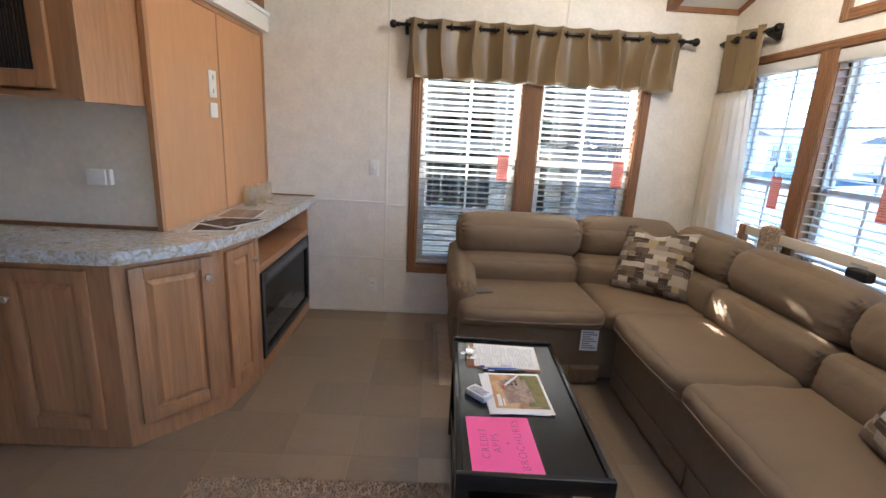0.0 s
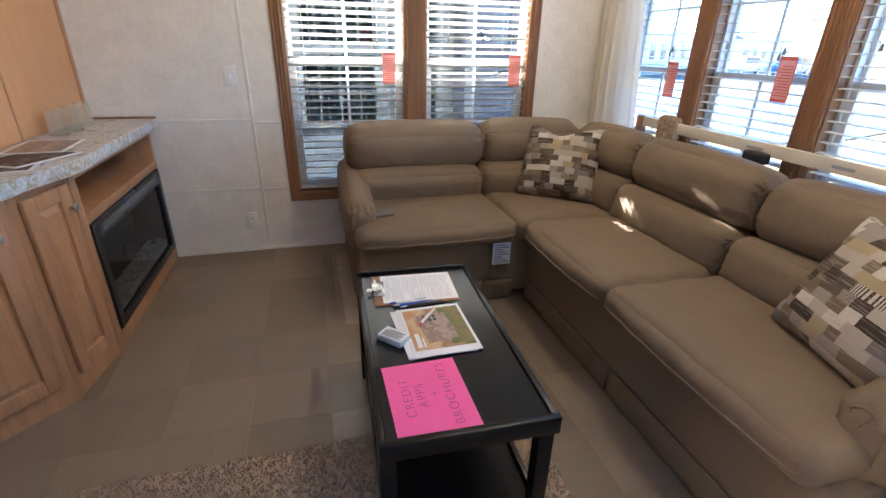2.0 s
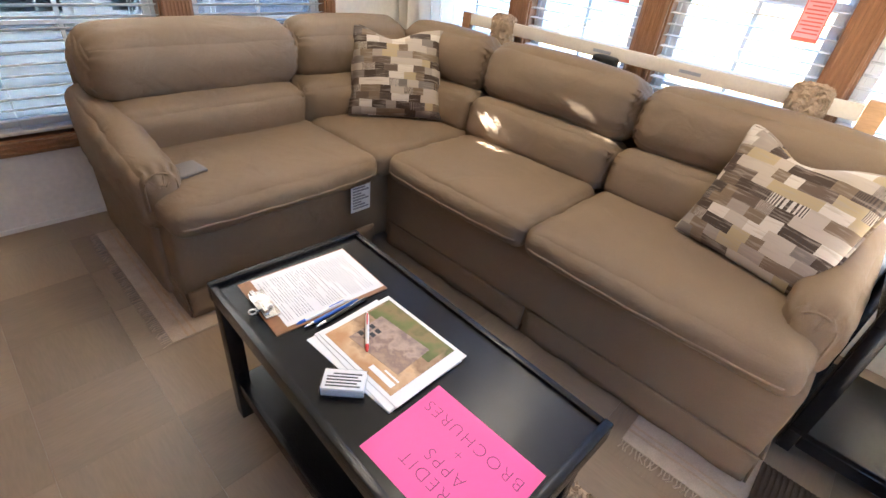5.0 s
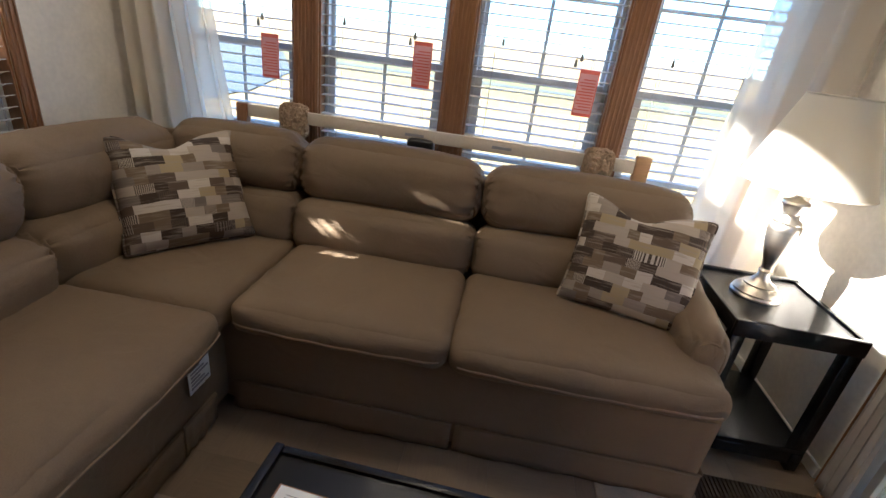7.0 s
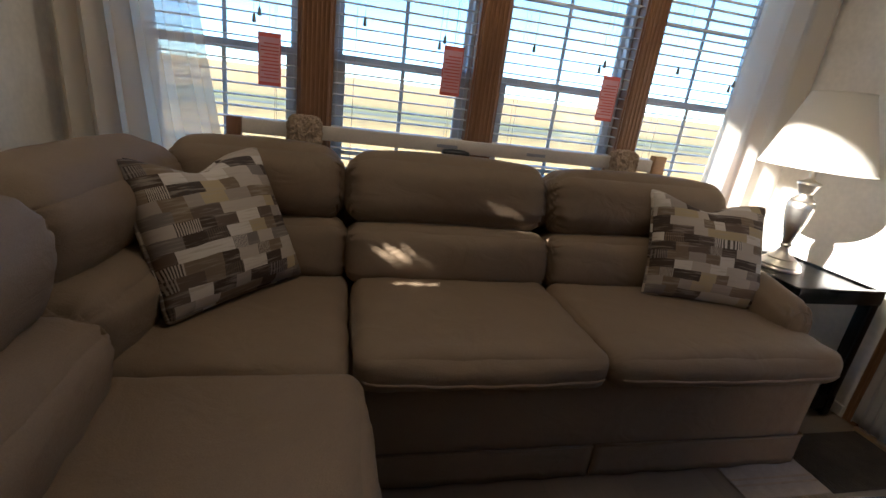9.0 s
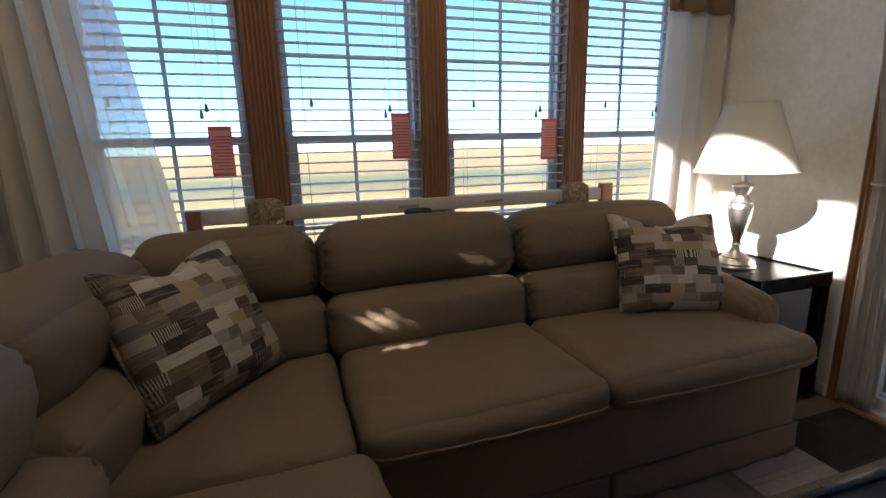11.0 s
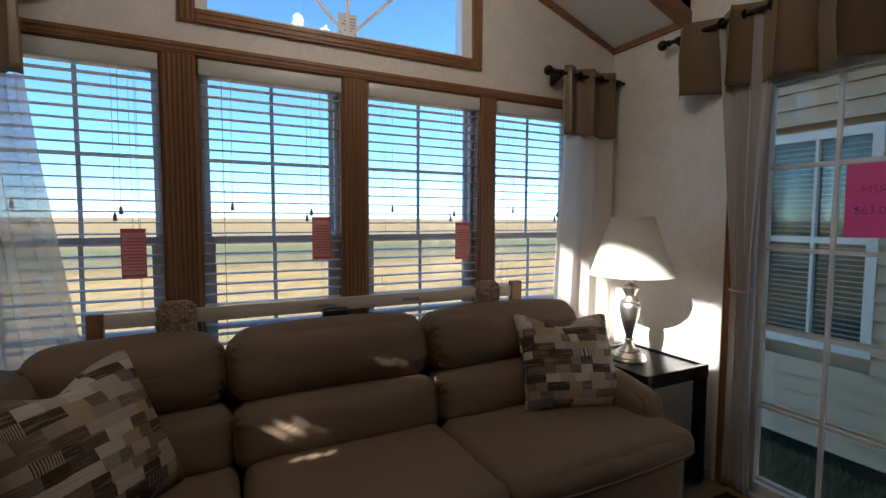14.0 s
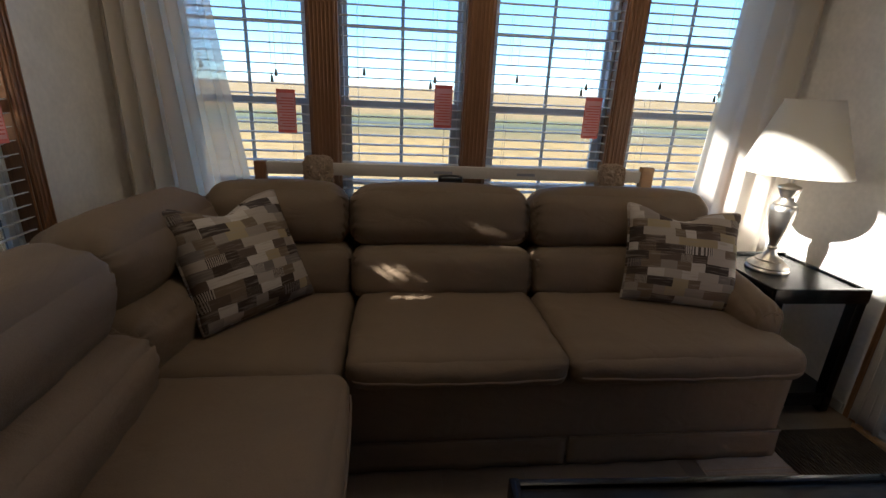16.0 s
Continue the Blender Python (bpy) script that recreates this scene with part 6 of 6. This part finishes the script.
# ---- outdoors ----
G = -0.75


def ground_mat():
    m = surface("field", (0.36, 0.27, 0.13), 0.95, 0.25, 0.25, 9, 0.2)
    nt, b = m.node_tree, bsdf(m)
    tc, sx = nt.nodes.new("ShaderNodeTexCoord"), nt.nodes.new("ShaderNodeSeparateXYZ")
    nz = nt.nodes.new("ShaderNodeTexNoise")
    nz.inputs["Scale"].default_value, nz.inputs["Detail"].default_value = 0.12, 6
    nt.links.new(tc.outputs["Object"], nz.inputs["Vector"])
    nt.links.new(tc.outputs["Object"], sx.inputs[0])
    ad = nt.nodes.new("ShaderNodeMath")
    ad.operation, ad.inputs[1].default_value = "MULTIPLY_ADD", 4.0
    nt.links.new(nz.outputs["Fac"], ad.inputs[0])
    nt.links.new(sx.outputs["X"], ad.inputs[2])
    r = nt.nodes.new("ShaderNodeMapRange")
    r.inputs["From Min"].default_value, r.inputs["From Max"].default_value = 0, 120
    nt.links.new(ad.outputs[0], r.inputs["Value"])
    cr = nt.nodes.new("ShaderNodeValToRGB")
    cr.color_ramp.interpolation = "LINEAR"
    el = cr.color_ramp.elements
    stops = [(0.0, (0.045, 0.048, 0.022)), (0.06, (0.15, 0.10, 0.045)), (0.11, (0.36, 0.21, 0.075)), (0.17, (0.37, 0.21, 0.06)), (0.20, (0.23, 0.14, 0.04)), (0.27, (0.13, 0.115, 0.028)), (0.31, (0.15, 0.12, 0.03)), (0.345, (0.29, 0.165, 0.05)), (1.0, (0.33, 0.19, 0.062))]
    el[0].position, el[0].color = stops[0][0], (*stops[0][1], 1)
    el[1].position, el[1].color = stops[-1][0], (*stops[-1][1], 1)
    for p, c in stops[1:-1]:
        el.new(p).color = (*c, 1)
    nt.links.new(r.outputs[0], cr.inputs[0])
    n2 = nt.nodes.new("ShaderNodeTexNoise")
    n2.inputs["Scale"].default_value, n2.inputs["Detail"].default_value = 1.6, 9
    nt.links.new(tc.outputs["Object"], n2.inputs["Vector"])
    mx = nt.nodes.new("ShaderNodeMix")
    mx.data_type, mx.blend_type = "RGBA", "MULTIPLY"
    mx.inputs["Factor"].default_value = 0.7
    r2 = nt.nodes.new("ShaderNodeValToRGB")
    r2.color_ramp.elements[0].position, r2.color_ramp.elements[0].color = 0.3, (0.35, 0.35, 0.35, 1)
    r2.color_ramp.elements[1].position, r2.color_ramp.elements[1].color = 0.7, (1, 1, 1, 1)
    nt.links.new(n2.outputs["Fac"], r2.inputs[0])
    nt.links.new(cr.outputs[0], mx.inputs["A"])
    nt.links.new(r2.outputs[0], mx.inputs["B"])
    nt.links.new(mx.outputs["Result"], b.inputs["Base Color"])
    return m


setting("ground", one(-1500, 1500, -1500, 1500, G - 1.0, G, 0), ground_mat(), "dry grass and stubble fields reaching the horizon")
ASPHALT = surface("asphalt", (0.05, 0.052, 0.058), 0.9, 0.15, 1, 30, 0.2)
setting("road", prism(bmesh.new(), [(26.0, -400), (27.6, -400), (29.2, 14), (27.6, 14)], G + 0.004, G + 0.014), ASPHALT, "grey asphalt road across the fields")
setting("road", prism(bmesh.new(), [(10.2, 9.3), (13.5, 9.4), (20, 11.2), (31, 17), (40, 28), (60, 44), (60, 60), (10, 22)], G + 0.018, G + 0.03), ASPHALT, "dark asphalt lot between the trailers")


def lap_siding(parent, x0, x1, z0, z1, y, face, mat, holes=()):
    """Lapped siding boards on a wall that faces along y, cut around its windows."""
    z = z0
    while z < z1 - 0.02:
        zt_ = min(z + 0.139, z1)
        spans = [(x0, x1)]
        for h0, h1, s0, s1 in holes:
            if zt_ > s0 and z < s1:
                spans = [p for a, b in spans for p in ((a, min(b, h0)), (max(a, h1), b)) if p[1] - p[0] > 0.01]
        for a, b in spans:
            bm = bmesh.new()
            f = face
            vs = [bm.verts.new(c) for c in ((a, y, z), (b, y, z), (b, y + f * 0.034, z), (a, y + f * 0.034, z), (a, y, zt_), (b, y, zt_), (b, y + f * 0.003, zt_), (a, y + f * 0.003, zt_))]
            for q in ((0, 1, 2, 3), (4, 5, 6, 7), (0, 1, 5, 4), (3, 2, 6, 7), (0, 3, 7, 4), (1, 2, 6, 5)):
                bm.faces.new([vs[i] for i in q])
            part("siding_board", bm, mat, parent, smooth=False)
        z += 0.145


def house_window(parent, x0, x1, z0, z1, y, f, blinds=True):
    bm = bmesh.new()
    ys = sorted((y - f * 0.02, y + f * 0.035))
    for b in ((x0, x0 + 0.07, *ys, z0, z1), (x1 - 0.07, x1, *ys, z0, z1), (x0 + 0.07, x1 - 0.07, *ys, z1 - 0.08, z1), (x0 + 0.07, x1 - 0.07, *ys, z0, z0 + 0.07), (x0 + 0.07, x1 - 0.07, *ys, (z0 + z1) / 2 - 0.025, (z0 + z1) / 2 + 0.025), ((x0 + x1) / 2 - 0.012, (x0 + x1) / 2 + 0.012, *ys, z0 + 0.07, (z0 + z1) / 2 - 0.025), ((x0 + x1) / 2 - 0.012, (x0 + x1) / 2 + 0.012, *ys, (z0 + z1) / 2 + 0.025, z1 - 0.08)):
        box(bm, *b)
    w = part("window", bm, WHITE, parent, "white-framed window", smooth=False)
    yy = sorted((y - f * 0.004, y - f * 0.008))
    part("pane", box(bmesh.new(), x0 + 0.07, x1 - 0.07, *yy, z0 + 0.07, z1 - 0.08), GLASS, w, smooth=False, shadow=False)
    bm = bmesh.new()
    z = z0 + 0.09
    while z < z1 - 0.1:
        box(bm, x0 + 0.08, x1 - 0.08, *sorted((y - f * 0.03, y - f * 0.07)), z, z + 0.006, 0, 1, None)
        z += 0.045
    if blinds:
        part("blind_slats", bm, SLAT, w, smooth=False)
    else:
        bm.free()
    # a dark sheet stands in for the shade of the room inside
    part("dark_room", box(bmesh.new(), x0 + 0.02, x1 - 0.02, *sorted((y - f * 0.10, y - f * 0.12)), z0 + 0.02, z1 - 0.02), ROOM_SHADE, w, smooth=False)


# rough lawn between the two homes
LAWN = surface("lawn_blades", (0.17, 0.16, 0.07), 0.8, 0.5, 3, 40, 0.0)
rng = random.Random(11)
lv, lf = [], []
for i in range(9000):
    x, y = rng.uniform(0.2, 3.4), rng.uniform(-2.1, -0.05)
    if x < 0.4 and y > -1.05:
        continue
    h, a, ln = rng.uniform(0.03, 0.09), rng.uniform(0, math.tau), rng.uniform(0.01, 0.06)
    wx, wy = 0.005 * math.cos(a), 0.005 * math.sin(a)
    n0 = len(lv)
    lv += [(x - wx, y - wy, G - 0.005), (x + wx, y + wy, G - 0.005), (x - wy / 0.005 * ln, y + wx / 0.005 * ln, G + h)]
    lf.append((n0, n0 + 1, n0 + 2))
me = bpy.data.meshes.new("lawn")
me.from_pydata(lv, [], lf)
me.materials.append(LAWN)
tagged(new("lawn", me), "dark short rough grass between the park homes", "grass", kind="stuff")
# neighbour to the south
hs = thing("neighbour_house", "greige lap-sided park home with white windows", "house", (0, 0, 0))
hw = ((1.63, 2.50, 0.235, 2.08), (-0.4, 0.5, 0.235, 2.08))
lap_siding(hs, -7, 3.4, -0.61, 2.66, -2.1, 1, SIDING, hw)
part("wall", wall_grid("x", -7, 3.4, -0.45, 2.66, -5.6, -2.24, []), SIDING, hs, smooth=False)
part("skirting", box(bmesh.new(), -7, 3.4, -2.2, -2.12, G - 0.1, -0.61), DARKP, hs, smooth=False)
for a in hw:
    house_window(hs, *a, -2.1, 1)
part("roof", prism(bmesh.new(), [(-7.3, -1.85), (3.7, -1.85), (3.7, -5.9), (-7.3, -5.9)], 2.66, 2.74), SHINGLE, hs, smooth=False)
# neighbour to the north: white walls, tall dark windows, a pale wing that stands forward
hn = thing("neighbour_house", "white lap-sided park home with tall gridded windows", "house", (0, 0, 0))
hw = ((-0.12, 0.95, 0.28, 2.25), (1.22, 1.80, 0.28, 2.25), (-2.3, -1.2, 0.28, 2.25))
lap_siding(hn, -6, 1.98, -0.70, 2.75, 7.0, -1, SIDINGW, hw)
lap_siding(hn, 2.0, 3.3, -0.70, 2.75, 6.5, -1, SIDINGL)
part("wall", wall_grid("x", -6, 3.3, -0.35, 2.75, 7.15, 10.4, []), SIDINGW, hn, smooth=False)
part("wing_wall", one(2.0, 3.3, 6.51, 7.14, -0.74, 2.75, 0), SIDINGL, hn, "pale lavender wing wall", smooth=False)
part("corner_board", one(1.98, 2.10, 6.44, 6.465, -0.74, 2.75, 0.004), WHITE, hn, smooth=False)
part("skirting", box(bmesh.new(), -6, 1.98, 7.02, 7.1, G - 0.1, -0.35), SIDINGW, hn, smooth=False)
part("roof", prism(bmesh.new(), [(-6.2, 6.35), (3.5, 6.35), (3.5, 10.6), (-6.2, 10.6)], 2.76, 2.88), SHINGLE, hn, smooth=False)
for a in hw:
    house_window(hn, *a, 7.0, -1, False)
    # wide white casing, middle band and slim grille bars
    part("window_casing", boxes((a[0] - 0.09, a[0] - 0.002, 6.93, 6.965, a[2] - 0.09, a[3] + 0.09), (a[1] + 0.002, a[1] + 0.09, 6.93, 6.965, a[2] - 0.09, a[3] + 0.09), (a[0], a[1], 6.93, 6.965, 1.20, 1.36)), WHITE, hn, "broad white window casing", smooth=False)
    n = round((a[1] - a[0]) / 0.28)
    part("grille", boxes(*[(a[0] + (a[1] - a[0]) * i / n - 0.01, a[0] + (a[1] - a[0]) * i / n + 0.01, 6.975, 6.985, a[2] + 0.07, a[3] - 0.08) for i in range(1, n)], *[(a[0] + 0.07, a[1] - 0.07, 6.986, 6.992, z - 0.01, z + 0.01) for z in (0.75, 1.8)]), WHITE, hn, smooth=False)


def car(at, rz, paint, label):
    th = thing("car", label, "car", at, rz, "parked cars")
    bm = bmesh.new()
    side = [(-2.2, 0.35), (-2.25, 0.75), (-2.1, 0.98), (-1.2, 1.05), (-0.6, 1.62), (1.1, 1.68), (1.9, 1.1), (2.15, 1.0), (2.2, 0.4)]
    a, b = [bm.verts.new((x, -0.88, z)) for x, z in side], [bm.verts.new((x, 0.88, z)) for x, z in side]
    bm.faces.new(a), bm.faces.new(b)
    for i in range(len(side)):
        j = (i + 1) % len(side)
        bm.faces.new((a[i], a[j], b[j], b[i]))
    bmesh.ops.bevel(bm, geom=list(bm.edges), offset=0.06, segments=2, affect="EDGES")
    part("body", bm, paint, th)
    part("side_window", boxes((-0.95, 1.15, -0.89, -0.87, 1.12, 1.55), (-0.95, 1.15, 0.87, 0.89, 1.12, 1.55)), DARKGLASS, th, smooth=False)
    for x in (-1.4, 1.35):
        for y in (-0.8, 0.8):
            m = Matrix.Translation((x, y, 0.34)) @ Matrix.Rotation(radians(90), 4, "X")
            w = part("wheel", lathe(bmesh.new(), [(0.0, -0.1), (0.3, -0.1), (0.34, -0.06), (0.34, 0.06), (0.3, 0.1), (0.0, 0.1)], 20, m), TYRE, th)
            part("rim", lathe(bmesh.new(), [(0.0, -0.112), (0.2, -0.11), (0.2, 0.11), (0.0, 0.112)], 16, m), CHROME, w)


car((44, 37, G + 0.03), 20, CARBLUE, "dark blue parked car on the lane")
car((37, 36, G + 0.03), 15, CARSILVER, "silver parked car on the lane")


def trailer(at, rz, w, label):
    th = thing("trailer_home", label, "house", at, rz, "distant trailer homes")
    part("wall", box(bmesh.new(), -w / 2, w / 2, -1.8, 1.8, 0.5, 3.2), SIDINGW, th, smooth=False)
    part("skirting", box(bmesh.new(), -w / 2, w / 2, -1.78, 1.78, -0.05, 0.5), GREYM, th, smooth=False)
    bm = extrude_x(bmesh.new(), [(-2.0, 3.2), (2.0, 3.2), (0, 4.0)], -w / 2 - 0.2, w / 2 + 0.2)
    part("roof", bm, SHINGLE, th, smooth=False)
    for i in range(int(w / 2.2)):
        x = -w / 2 + 1.1 + i * 2.2
        part("window", box(bmesh.new(), x - 0.45, x + 0.45, -1.84, -1.79, 1.3, 2.5), DARKGLASS, th, smooth=False)


trailer((30, 40, G), 28, 12, "white trailer home across the lane")
trailer((48, 46, G), 20, 12, "white trailer home across the lane")

# ---- ceiling light ----
cl = thing("ceiling_light", "three-bulb ceiling light hanging from the ridge, lit", "lamp", LIGHT_AT)
part("stem", tube(bmesh.new(), [(0, 0, 0.0), (0, 0, TOP_Z - LIGHT_AT.z - 0.02)], 0.009, 10), BRONZE, cl)
part("canopy", lathe(bmesh.new(), [(0.06, TOP_Z - LIGHT_AT.z - 0.035), (0.055, TOP_Z - LIGHT_AT.z - 0.05), (0.0, TOP_Z - LIGHT_AT.z - 0.055)], 20), BRONZE, cl)
GLOW = bpy.data.materials.new("lit_bulb")
GLOW.use_nodes = True
bsdf(GLOW).inputs["Emission Color"].default_value, bsdf(GLOW).inputs["Emission Strength"].default_value = (1.0, 0.78, 0.5, 1), 6.0
for p in BULBS:
    q = p - LIGHT_AT
    part("arm", tube(bmesh.new(), [(0, 0, 0.0), (q.x * 0.6, q.y * 0.6, 0.03), (q.x, q.y, 0.02)], 0.006, 8), BRONZE, cl)
    bulb = part("bulb", lathe(bmesh.new(), [(0.012, 0.05), (0.016, 0.03), (0.028, 0.01), (0.032, -0.008), (0.022, -0.03), (0.0, -0.036)], 16, Matrix.Translation(q)), GLOW, cl, "glowing warm bulb", shadow=False)

# ---- floor tiles ----
tw = 0.305
me = bpy.data.meshes.new("tile")
bm = bmesh.new()
box(bm, 0.0003, tw - 0.0003, 0.0003, tw - 0.0003, -0.004, 0.0, 0.0002)
bm.to_mesh(me)
bm.free()
me.materials.append(TILE)
x = -2.745
while x < XE - tw + 0.02:
    y = YS + 0.03
    while y < YN - 0.02:
        if not (x < -1.6 and y > 1.9):
            t = new("tile", me)
            t.parent = floor
            t.matrix_basis = pose(x, y, 0)
            if round((x + y) / tw) % 2:
                t.matrix_basis = pose(x + tw, y, 0, 0, 0, 90)
        y += tw
    x += tw
